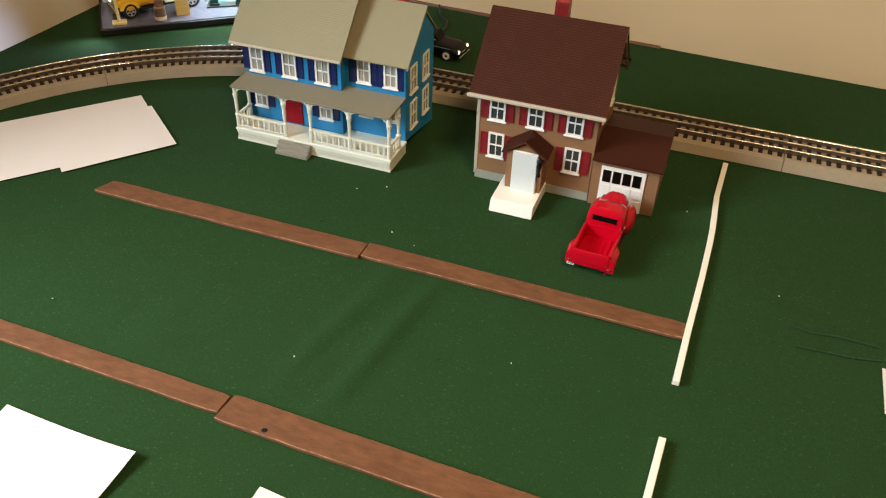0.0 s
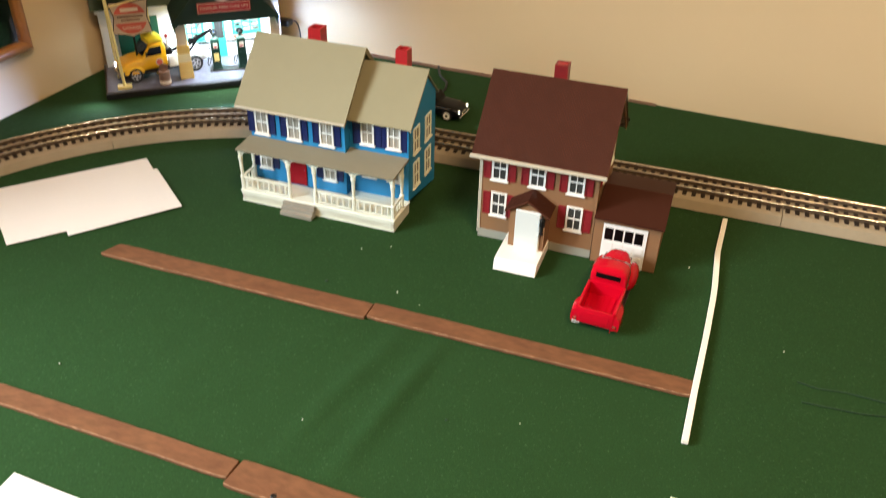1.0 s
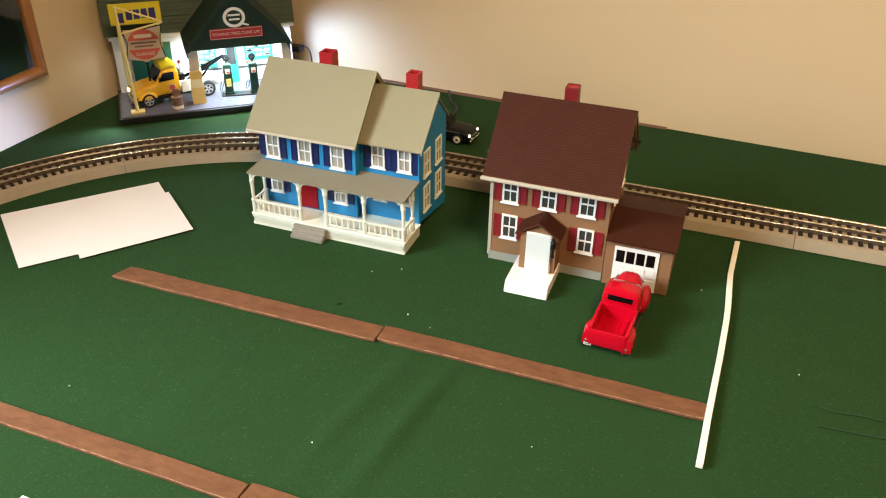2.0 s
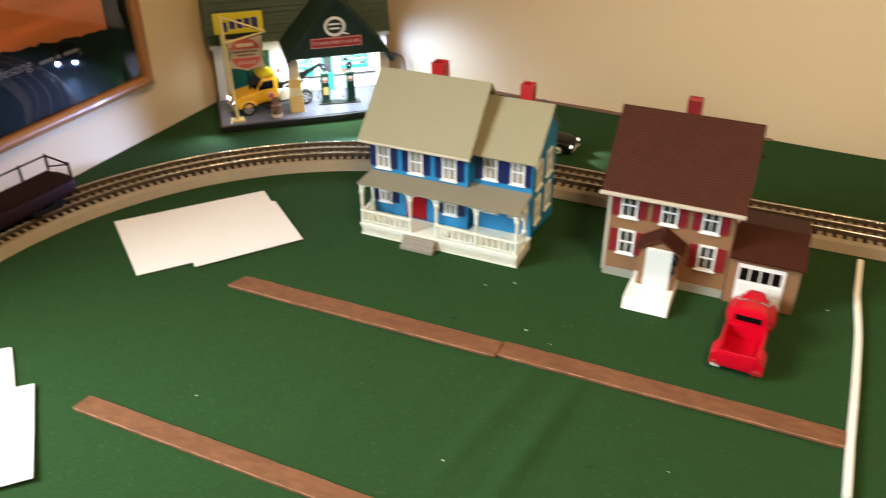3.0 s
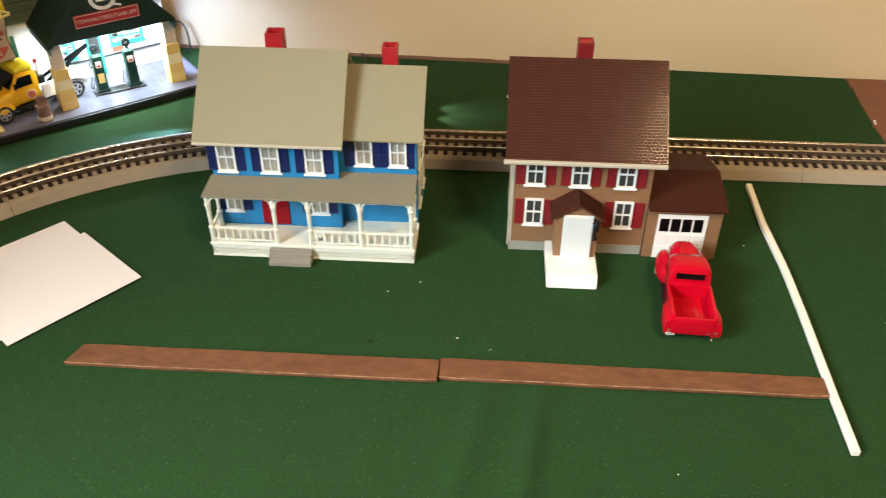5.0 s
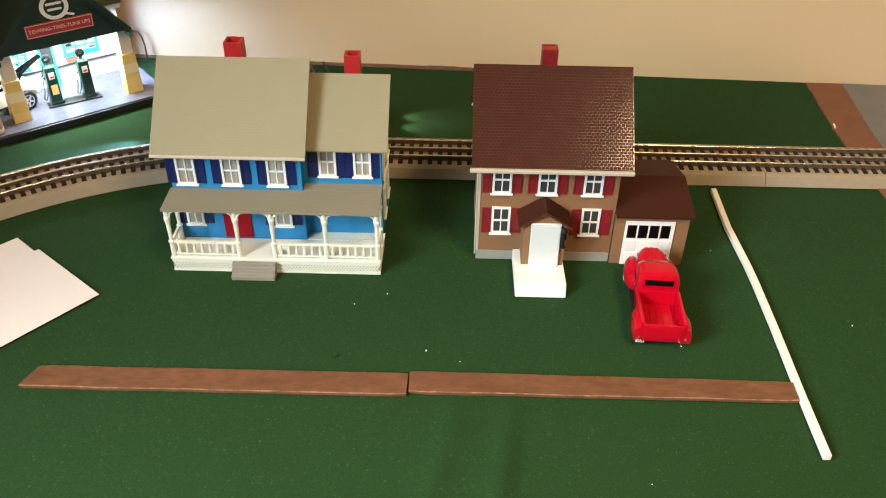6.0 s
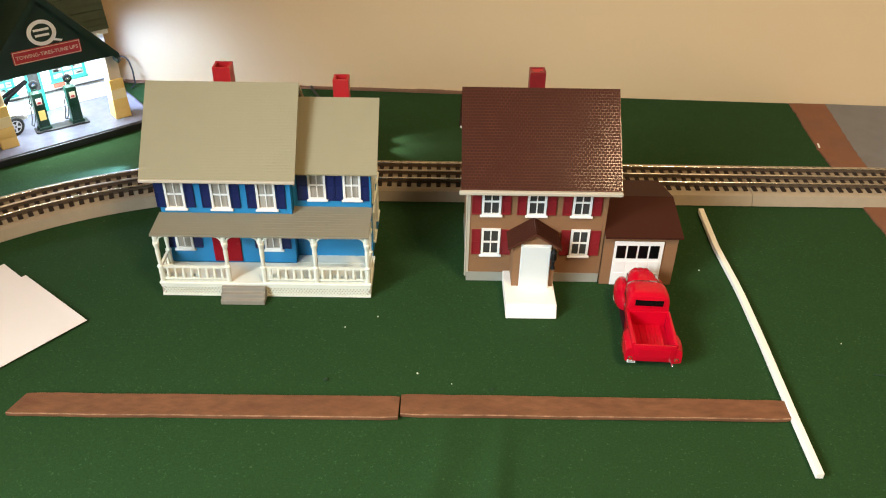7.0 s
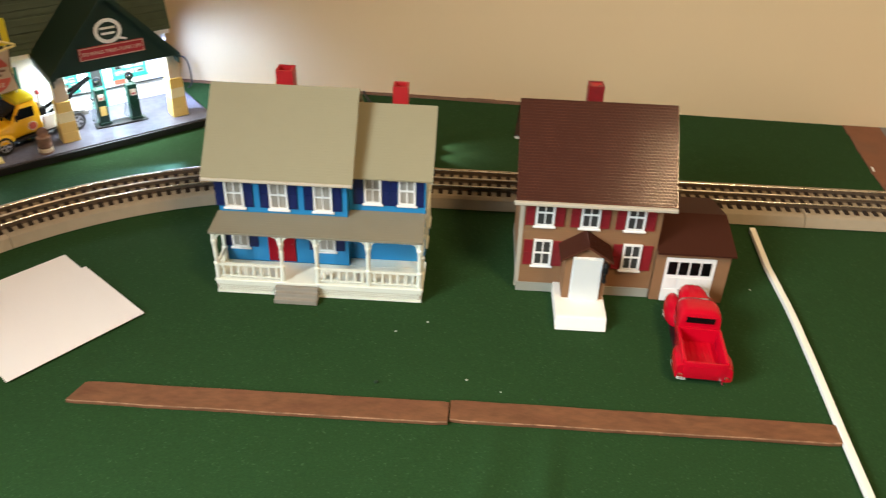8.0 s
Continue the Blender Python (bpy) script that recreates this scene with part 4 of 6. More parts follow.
def brown_house():
    ox, oy = 0.105, 0.20
    h = thing("toy_house", "brown toy house with red shutters, shingled roof and garage", "toy house", pose(ox, oy, 0))
    T = Matrix.Translation((-ox, -oy, 0))

    def P(name, bm, mat, label="", parent=h, smooth=False):
        bm.transform(T)
        return part(name, bm, mat, parent, label, smooth)

    yf, yb, x0, x1 = 0.1550, 0.2440, 0.0478, 0.1545
    P("wall", prism(B(), [(yf, 0.0085), (yf, 0.0920), (0.1995, 0.1440), (yb, 0.0920), (yb, 0.0085)], "x", x0, x1), BROWNWALL, "brown moulded walls")
    P("foundation", box(B(), x0 - 0.0004, x1 + 0.0004, yf - 0.0006, yb + 0.0006, 0.0, 0.0085), GREYBASE, "grey foundation")
    for x in (x0 - 0.0006, x1 - 0.0012):
        P("corner_board", box(B(), x, x + 0.0018, yf - 0.0007, yf + 0.002, 0.0087, 0.0885), GUTTER if x < 0.1 else BROWNWALL)
    P("roof", gable_roof(B(), 0.0412, 0.1618, 0.1440, 0.1995, 0.2550, 0.0920, 0.1495, 0.0920, 0.0024), ROOFJOINT, "dark brown shingled roof")
    shingles(h, 0.0412 - ox, 0.1618 - ox, (0.1440 - oy, 0.0920), (0.1995 - oy, 0.1495), 34, 0.0030, 3)
    shingles(h, 0.0412 - ox, 0.1618 - ox, (0.2550 - oy, 0.0920), (0.1995 - oy, 0.1495), 34, 0.0030, 4)
    P("gutter", soft(box(B(), 0.0398, 0.1622, 0.1410, 0.1444, 0.0880, 0.0912), 0.0008), GUTTER, "pale grey gutter")
    P("gutter", soft(box(B(), 0.0420, 0.1600, 0.2540, 0.2566, 0.0880, 0.0906), 0.0008), GUTTER)
    P("downpipe", rod(rod(B(), (0.0462, 0.1430, 0.0885), (0.0464, 0.1560, 0.0800), 0.0007), (0.0464, 0.1560, 0.0800), (0.0464, 0.1560, 0.004), 0.0007), GUTTER)
    P("bargeboard", prism(B(), [(0.1450, 0.0895), (0.1995, 0.1462), (0.2540, 0.0895), (0.2540, 0.0865), (0.1995, 0.1425), (0.1450, 0.0865)], "x", 0.1595, 0.1607), BROWNWALL)
    stack = chimney(h, 0.0940 - ox, 0.1060 - ox, 0.2125 - oy, 0.2245 - oy, 0.118, 0.1562, "dull red plastic chimney with a closed top", DULLRED)
    P("chimney_cap", box(B(), 0.0957, 0.1043, 0.2142, 0.2228, 0.1540, 0.1555), REDBRICK, parent=stack)
    P("flue", lathe(B(), [(0.0011, 0), (0.0011, 0.0003)], (0.1026, 0.2165, 0.1553), 10), BASEBLACK, parent=stack)
    fm = pose(-ox, yf - oy, 0)
    for a in (0.0578, 0.0928, 0.1278):
        toy_window(h, a, a + 0.0148, 0.0630, 0.0875, DARKPANE, WHITE, fm)
        shutter(h, a - 0.0076, a - 0.0008, 0.0635, 0.0865, SHUTTER, fm), shutter(h, a + 0.0156, a + 0.0224, 0.0635, 0.0865, SHUTTER, fm)
    for a in (0.0585, 0.1290):
        toy_window(h, a, a + 0.0148, 0.0258, 0.0505, DARKPANE, WHITE, fm)
        shutter(h, a - 0.0076, a - 0.0008, 0.0262, 0.0495, SHUTTER, fm), shutter(h, a + 0.0156, a + 0.0232, 0.0262, 0.0495, SHUTTER, fm)
    sm = pose(x1 - ox, 0.1995 - oy, 0, 0, 0, 90)
    for a in (-0.0270, 0.0115):
        toy_window(h, a, a + 0.0150, 0.0700, 0.0930, DARKPANE, CREAM, sm)
    shutter(h, -0.0350, -0.0278, 0.0700, 0.0930, SHUTTER, sm)
    P("wall_bracket", rod(rod(B(), (0.1545, 0.2300, 0.1080), (0.1650, 0.2300, 0.1080), 0.0005), (0.1640, 0.2300, 0.1060), (0.1640, 0.2300, 0.1095), 0.0006), IRON)
    # entrance vestibule
    vx0, vx1, vy = 0.0825, 0.1150, 0.1335
    P("vestibule", prism(B(), [(vx0, 0.0105), (vx0, 0.0470), (0.09875, 0.0575), (vx1, 0.0470), (vx1, 0.0105)], "y", vy, yf - 0.0001), BROWNWALL, "brown gabled entrance porch")
    bm = B()
    for k in (-1, 1):
        c = 0.0985
        prism(bm, [(c, 0.0615), (c + k * 0.0205, 0.0480), (c + k * 0.0205, 0.0462), (c, 0.0597)], "y", 0.1300, yf - 0.0004)
    P("vestibule_roof", bm, ROOFJOINT, "dark brown gabled porch roof")
    for k in (-1, 1):
        ob = shingles(h, 0.1300, yf - 0.0006, (-k * 0.0205, 0.0480), (0, 0.0615), 11, 0.0028, 7 + k)
        ob.matrix_basis = pose(0.0985 - ox, -oy, 0, 0, 0, 90)
    rim = P("door_frame", box(box(box(B(), 0.0880, 0.0892, vy - 0.0012, vy, 0.0105, 0.0500), 0.1100, 0.1112, vy - 0.0012, vy, 0.0105, 0.0500), 0.0892, 0.1100, vy - 0.0012, vy, 0.0488, 0.0500), WHITE)
    P("door", soft(box(B(), 0.0886, 0.1106, vy - 0.0030, vy - 0.0013, 0.0107, 0.0494), 0.0002, 1), DOORWHITE, "plain glossy white door")
    lam = P("wall_lantern", wire(B(), [(0.1130, vy - 0.001, 0.0465), (0.1130, vy - 0.0045, 0.0485), (0.1130, vy - 0.0060, 0.0460), (0.1130, vy - 0.0050, 0.0430)], 0.0005, 6), IRON, "black iron lantern beside the door")
    P("lantern_body", lathe(B(), [(0.0010, -0.017), (0.0020, -0.0155), (0.0012, -0.0130), (0.0013, -0.0085), (0.0025, -0.0072), (0.0022, -0.0020), (0.0028, -0.0010), (0.0005, 0.0020)], (0.1130, vy - 0.0040, 0.0465), 8), IRON, parent=lam)
    # white front step, sloped at the front edge
    P("front_step", soft(prism(B(), [(0.1055, 0.0), (0.1090, 0.0100), (0.1110, 0.0106), (yf - 0.0008, 0.0106), (yf - 0.0008, 0.0)], "x", 0.0770, 0.1160), 0.0005, 2), STEPWHITE, "thick cream white front step")
    # garage
    gx0, gx1, gy0, gy1 = 0.1558, 0.2140, 0.1520, 0.2400
    P("garage_wall", prism(B(), [(gy0, 0.0), (gy0, 0.0462), (0.1940, 0.0560), (gy1, 0.0442), (gy1, 0.0)], "x", gx0, gx1), BROWNWALL, "brown garage walls")
    P("garage_roof", gable_roof(B(), gx0 - 0.0004, 0.2165, 0.1478, 0.1940, 0.2430, 0.0482, 0.0585, 0.0460, 0.0016), BROWNROOF, "dark brown garage roof")
    door = P("garage_door", soft(box(B(), 0.1640, 0.2030, gy0 - 0.0012, gy0 - 0.0001, 0.0003, 0.0420), 0.0002, 1), WHITE, "white panelled garage door")
    for r in range(2):
        for c in range(4):
            P("door_panel", soft(box(B(), 0.1660 + c * 0.0090, 0.1660 + c * 0.0090 + 0.0080, gy0 - 0.0017, gy0 - 0.0012, 0.0030 + r * 0.0115, 0.0125 + r * 0.0115), 0.0002, 1), WHITE, parent=door)
    for c in range(4):
        P("pane", box(B(), 0.1659 + c * 0.0088, 0.1659 + c * 0.0088 + 0.0073, gy0 - 0.0015, gy0 - 0.00125, 0.0265, 0.0385), BLACKPANE, parent=door)
    return h


blue_house()
brown_house()
# ---------------------------------------------------------------- vehicles


def hoop(y, hw, z0, z1, n=20, e=3.2, x=0.0):
    """A rounded-square ring across a vehicle at y."""
    c, h = (z0 + z1) / 2, (z1 - z0) / 2
    out = []
    for i in range(n):
        a = 2 * math.pi * (i + 0.5) / n
        ca, sa = math.cos(a), math.sin(a)
        out.append((x + hw * math.copysign(abs(ca) ** (2 / e), ca), y, c + h * math.copysign(abs(sa) ** (2 / e), sa)))
    return out


def bulge(bm, at, r, n=14, cut=None):
    """An ellipsoid, its underside flattened at cut."""
    made = bmesh.ops.create_uvsphere(bm, u_segments=n, v_segments=n, radius=1.0)
    for v in made["verts"]:
        v.co = Vector((at[0] + v.co.x * r[0], at[1] + v.co.y * r[1], at[2] + v.co.z * r[2]))
        if cut is not None and v.co.z < cut:
            v.co.z = cut
    return bm


def wheel(parent, x, y, r, w, rim_mat, label=""):
    """A wheel on the x axis: tyre, with rim and hub under it."""
    bm = B()
    prof = [(r * 0.62, -w / 2), (r * 0.92, -w / 2), (r, -w * 0.3), (r, w * 0.3), (r * 0.92, w / 2), (r * 0.62, w / 2)]
    lathe(bm, prof, (0, 0, 0), 22)
    tyre = part("wheel", bm, TYRE, parent, label, smooth=True, pose_=pose(x, y, r, 0, 90, 0))
    bm = B()
    lathe(bm, [(r * 0.30, -w / 2 - 0.0003), (r * 0.66, -w / 2 - 0.0005), (r * 0.70, -w / 2), (r * 0.70, w / 2), (r * 0.66, w / 2 + 0.0005), (r * 0.30, w / 2 + 0.0003)], (0, 0, 0), 18)
    part("rim", bm, rim_mat, tyre, smooth=True)
    bm = B()
    lathe(bm, [(r * 0.10, -w / 2 - 0.0009), (r * 0.28, -w / 2 - 0.0005), (r * 0.28, w / 2 + 0.0005), (r * 0.10, w / 2 + 0.0009)], (0, 0, 0), 10)
    part("hubcap", bm, CHROME, tyre, smooth=True)
    return tyre


def rear_fender(k):
    """A long pontoon fender, flat against the bed side and cut square at the tail."""
    rings = []
    for i in range(13):
        u = i / 12
        y = 0.0006 + 0.0325 * u
        swell = max(0.0, math.sin(math.pi * (0.30 + 0.70 * u))) ** 0.55
        out, top = 0.0150 + 0.0056 * swell, 0.0075 + 0.0118 * swell
        rings.append([(k * x, y, z) for x, z in ((0.0135, 0.0044), (0.0135, top), (0.0146, top), ((0.0148 + out) / 2, top - 0.0008), (out - 0.0005, top - 0.0030), (out, top * 0.62), (out, 0.0066), (out - 0.0004, 0.0054))])
    return loft(B(), rings if k < 0 else [r[::-1] for r in rings])


def red_pickup():
    t = thing("toy_pickup", "glossy red vintage toy pickup truck parked before the garage", "toy truck", pose(0.1783, 0.0512, 0, 0, 0, -3.3))
    cab = [hoop(0.0390, 0.0148, 0.0065, 0.0305, 28, 5.0), hoop(0.0402, 0.0153, 0.006, 0.0334, 28, 5.0), hoop(0.0425, 0.0156, 0.006, 0.0347, 28, 4.8), hoop(0.0460, 0.0157, 0.006, 0.0355, 28, 4.6),
           hoop(0.0540, 0.0155, 0.006, 0.0354, 28, 4.4), hoop(0.0605, 0.0150, 0.006, 0.0336, 28, 4.0), hoop(0.0650, 0.0140, 0.006, 0.0278, 28, 3.6), hoop(0.0670, 0.0138, 0.006, 0.0262, 28, 3.2)]
    body = part("cab", loft(B(), cab), REDPAINT, t, "rounded red cab", smooth=True)
    part("rear_window", soft(box(B(), -0.0108, 0.0108, 0.0386, 0.0405, 0.0248, 0.0306), 0.0008, 3), BLACKPANE, body, smooth=True, pose_=pose(0, 0.0003, 0.0004, 0, 0, 0))
    part("window_rim", box(box(box(box(B(), -0.0113, 0.0113, 0.0390, 0.0400, 0.0309, 0.0314), -0.0113, 0.0113, 0.0390, 0.0400, 0.0242, 0.0247), -0.0116, -0.0111, 0.0390, 0.0400, 0.0242, 0.0314), 0.0111, 0.0116, 0.0390, 0.0400, 0.0242, 0.0314), REDPAINT, body)
    for k in (-1, 1):
        part("side_window", prism(B(), [(k * 0.0126, 0.0240), (k * 0.01570, 0.0240), (k * 0.0149, 0.0296), (k * 0.0122, 0.0296)], "y", 0.0460, 0.0560), BLACKPANE, body)
        part("door_handle", rod(B(), (k * 0.0158, 0.0470, 0.0185), (k * 0.0158, 0.0495, 0.0185), 0.0004), CHROME, body)
    part("windscreen", prism(B(), [(0.0612, 0.0310), (0.0648, 0.0262), (0.0651, 0.0264), (0.0616, 0.0312)], "x", -0.0100, 0.0100), BLACKPANE, body)
    def ridged(y, hw, z0, z1, d):
        """A hood ring with three soft lengthwise creases on top."""
        out = []
        for x, yy, z in hoop(y, hw, z0, z1, 72, 2.6):
            if z > (z0 + z1) / 2 and abs(x) < 0.0075:
                z += d * (math.cos(2 * math.pi * x / 0.0043) - 1) * math.cos(math.pi * x / 0.015)
            out.append((x, yy, z))
        return out

    hood = part("hood", loft(B(), [ridged(0.0650, 0.0138, 0.006, 0.0284, 0.0001), ridged(0.0690, 0.0130, 0.006, 0.0300, 0.0005), ridged(0.0770, 0.0116, 0.006, 0.0306, 0.0007), ridged(0.0830, 0.0104, 0.006, 0.0296, 0.0006),
                                   ridged(0.0870, 0.0088, 0.006, 0.0272, 0.0004), ridged(0.0886, 0.0072, 0.006, 0.0238, 0.0002), ridged(0.0892, 0.0060, 0.007, 0.0190, 0.0)]), REDPAINT, t, "bulging red hood with lengthwise creases", smooth=True)
    for k in (-1, 1):
        part("hood_trim", rod(B(), (k * 0.0127, 0.0690, 0.0252), (k * 0.0107, 0.0810, 0.0246), 0.0006), CHROME, hood)
        f = part("front_fender", bulge(B(), (k * 0.0132, 0.0735, 0.0105), (0.0071, 0.0175, 0.0112), n=24, cut=0.0045), REDPAINT, t, "round red front fender", smooth=True)
        part("headlight", lathe(B(), [(0.0022, 0), (0.0024, 0.001), (0.0012, 0.0018)], (0, 0, 0), 12), CHROME, f, "round headlight", smooth=True, pose_=pose(k * 0.0140, 0.0885, 0.0100, -90, 0, 0))
        f = part("rear_fender", rear_fender(k), REDPAINT, t, "round red rear fender", smooth=True)
        part("tail_light", lathe(B(), [(0.0012, 0), (0.0012, 0.0010), (0.0006, 0.0014)], (0, 0, 0), 10), REDLENS, f, pose_=pose(k * 0.0164, 0.0004, 0.0082, 90, 0, 0))
        part("tail_light_rim", lathe(B(), [(0.0018, -0.0006), (0.0018, 0.0006), (0.0012, 0.0009)], (0, 0, 0), 12), CHROME, f, pose_=pose(k * 0.0164, 0.0007, 0.0082, 90, 0, 0))
        part("running_board", soft(box(B(), min(k * 0.0125, k * 0.0172), max(k * 0.0125, k * 0.0172), 0.0300, 0.0640, 0.0048, 0.0060), 0.0005), BASEBLACK, t)
    bed = part("bed_floor", box(B(), -0.0146, 0.0146, 0.0012, 0.0390, 0.0085, 0.0100), REDPAINT, t, "red load bed floor")
    for i in range(5):
        part("bed_rib", soft(box(B(), -0.0108 + i * 0.0046, -0.0084 + i * 0.0046, 0.0016, 0.0370, 0.0099, 0.0105), 0.0002, 1), REDPAINT, bed)
    for k in (-1, 1):
        side = soft(prism(B(), [(k * 0.0124, 0.0060), (k * 0.0130, 0.0120), (k * 0.0133, 0.0206), (k * 0.0138, 0.0217), (k * 0.0160, 0.0217), (k * 0.0164, 0.0204), (k * 0.0156, 0.0060)], "y", 0.0012, 0.0392), 0.0005, 2)
        part("bed_side", side, REDPAINT, t, smooth=True)
    part("bed_front", soft(prism(B(), [(0.0364, 0.0085), (0.0366, 0.0125), (0.0368, 0.0150), (0.0372, 0.0216), (0.0389, 0.0216), (0.0389, 0.0085)], "x", -0.0142, 0.0142), 0.0003), REDPAINT, t, "red bed front with a low ledge")
    gate = part("tailgate", soft(box(B(), -0.0148, 0.0148, 0.0, 0.0018, 0.0060, 0.0206), 0.0004), REDPAINT, t, "plain red tailgate", smooth=True)
    part("tailgate_panel", soft(box(B(), -0.0114, 0.0114, -0.00015, 0.0002, 0.0100, 0.0172), 0.0003), REDPAINT, gate)
    part("bumper", soft(box(B(), -0.0125, 0.0125, 0.0012, 0.0026, 0.0040, 0.0060), 0.0006), BASEBLACK, t)
    part("number_plate", box(B(), -0.0182, -0.0122, 0.0004, 0.0010, 0.0040, 0.0066), WHITE, t, "small white plate")
    part("plate_bar", box(B(), -0.0175, -0.0129, 0.0001, 0.0004, 0.0048, 0.0058), GREYSTEP, t)
    part("exhaust", rod(B(), (0.0138, -0.0026, 0.0040), (0.0118, 0.0080, 0.0050), 0.0007), CHROME, t)
    part("front_bumper", soft(box(B(), -0.0170, 0.0170, 0.0905, 0.0920, 0.0050, 0.0080), 0.0006), CHROME, t)
    part("grille", soft(box(B(), -0.0070, 0.0070, 0.0882, 0.0900, 0.0080, 0.0185), 0.0005), CHROME, t)
    part("chassis", box(B(), -0.0110, 0.0110, 0.0020, 0.0870, 0.0035, 0.0070), BASEBLACK, t)
    for k in (-1, 1):
        wheel(t, k * 0.0167, 0.0170, 0.0078, 0.0046, CREAM, "wheel with a cream white-wall rim")
        wheel(t, k * 0.0164, 0.0760, 0.0080, 0.0046, CREAM, "wheel with a cream white-wall rim")
    return t


def sedan(m, paint, lens, label):
    """A rounded toy car with its nose at y = 0, pointing along y."""
    t = thing("toy_car", label, "toy car", m, group="lit toy cars behind the track")
    part("body", loft(B(), [hoop(-0.0890, 0.0130, 0.005, 0.0150), hoop(-0.0840, 0.0160, 0.004, 0.0185), hoop(-0.0600, 0.0172, 0.004, 0.0200), hoop(-0.0300, 0.0172, 0.004, 0.0205), hoop(-0.0100, 0.0165, 0.004, 0.0190),
                            hoop(-0.0030, 0.0150, 0.004, 0.0165), hoop(0.0, 0.0130, 0.005, 0.0130)]), paint, t, smooth=True)
    cab = part("roof", loft(B(), [hoop(-0.0720, 0.0130, 0.016, 0.0200), hoop(-0.0640, 0.0135, 0.016, 0.0285), hoop(-0.0500, 0.0138, 0.016, 0.0305), hoop(-0.0400, 0.0135, 0.016, 0.0300), hoop(-0.0310, 0.0130, 0.016, 0.0205)]), paint, t, smooth=True)
    part("windscreen", prism(B(), [(-0.0385, 0.0292), (-0.0318, 0.0218), (-0.0312, 0.0222), (-0.0379, 0.0297)], "x", -0.0105, 0.0105), BLACKPANE, cab)
    for k in (-1, 1):
        hl = part("headlight", lathe(B(), [(0.0023, 0), (0.0025, 0.0010), (0.0017, 0.0019), (0.0005, 0.0022)], (0, 0, 0), 12), lens, t, "lit white headlight", smooth=True, pose_=pose(k * 0.0130, -0.0022, 0.0132, -90, 0, 0))
        part("headlight_rim", lathe(B(), [(0.0029, -0.0006), (0.0030, 0.0006), (0.0026, 0.0012)], (0, 0, 0), 14), CHROME, hl, smooth=True)
        part("fender_trim", rod(B(), (k * 0.0164, -0.060, 0.0165), (k * 0.0162, -0.012, 0.0160), 0.0005), CHROME, t)
        wheel(t, k * 0.0150, -0.0170, 0.0068, 0.0044, CREAM, "wheel with a white-wall rim")
        wheel(t, k * 0.0150, -0.0700, 0.0068, 0.0044, CREAM, "wheel with a white-wall rim")
    part("front_bumper", soft(loft(B(), [hoop(0.0005, 0.0158, 0.0048, 0.0078, e=5), hoop(0.0020, 0.0150, 0.0050, 0.0076, e=5)]), 0.0003), CHROME, t)
    part("grille", soft(box(B(), -0.0070, 0.0070, -0.0010, 0.0008, 0.0085, 0.0120), 0.0004), CHROME, t)
    return t


def spoked_wheel(parent, x, y, r, w, label=""):
    """A black tyre with a recessed dark disc and five broad silver spokes on both faces."""
    bm = B()
    lathe(bm, [(r * 0.60, -w / 2), (r * 0.90, -w / 2), (r, -w * 0.3), (r, w * 0.3), (r * 0.90, w / 2), (r * 0.60, w / 2)], (0, 0, 0), 24)
    tyre = part("wheel", bm, TYRE, parent, label, smooth=True, pose_=pose(x, y, r, 0, 90, 0))
    part("disc", lathe(B(), [(r * 0.61, -w * 0.44), (r * 0.61, w * 0.44)], (0, 0, 0), 20), IRON, tyre)
    bm = B()
    for side in (-1, 1):
        z0, z1 = sorted((side * w * 0.44, side * w * 0.53))
        for k in range(5):
            a = 2 * math.pi * k / 5
            u, v = Vector((math.cos(a), math.sin(a))), Vector((-math.sin(a), math.cos(a)))
            prism(bm, [(u * q + v * e)[:] for q, e in ((r * 0.10, r * 0.12), (r * 0.60, r * 0.09), (r * 0.60, -r * 0.09), (r * 0.10, -r * 0.12))], "z", z0, z1)
        n = 20
        for k in range(n):
            a, b = 2 * math.pi * k / n, 2 * math.pi * (k + 1) / n
            prism(bm, [(q * math.cos(c), q * math.sin(c)) for c, q in ((a, r * 0.56), (a, r * 0.64), (b, r * 0.64), (b, r * 0.56))], "z", z0, z1)
    part("spokes", bm, SILVER, tyre, "five silver spokes")
    return tyre


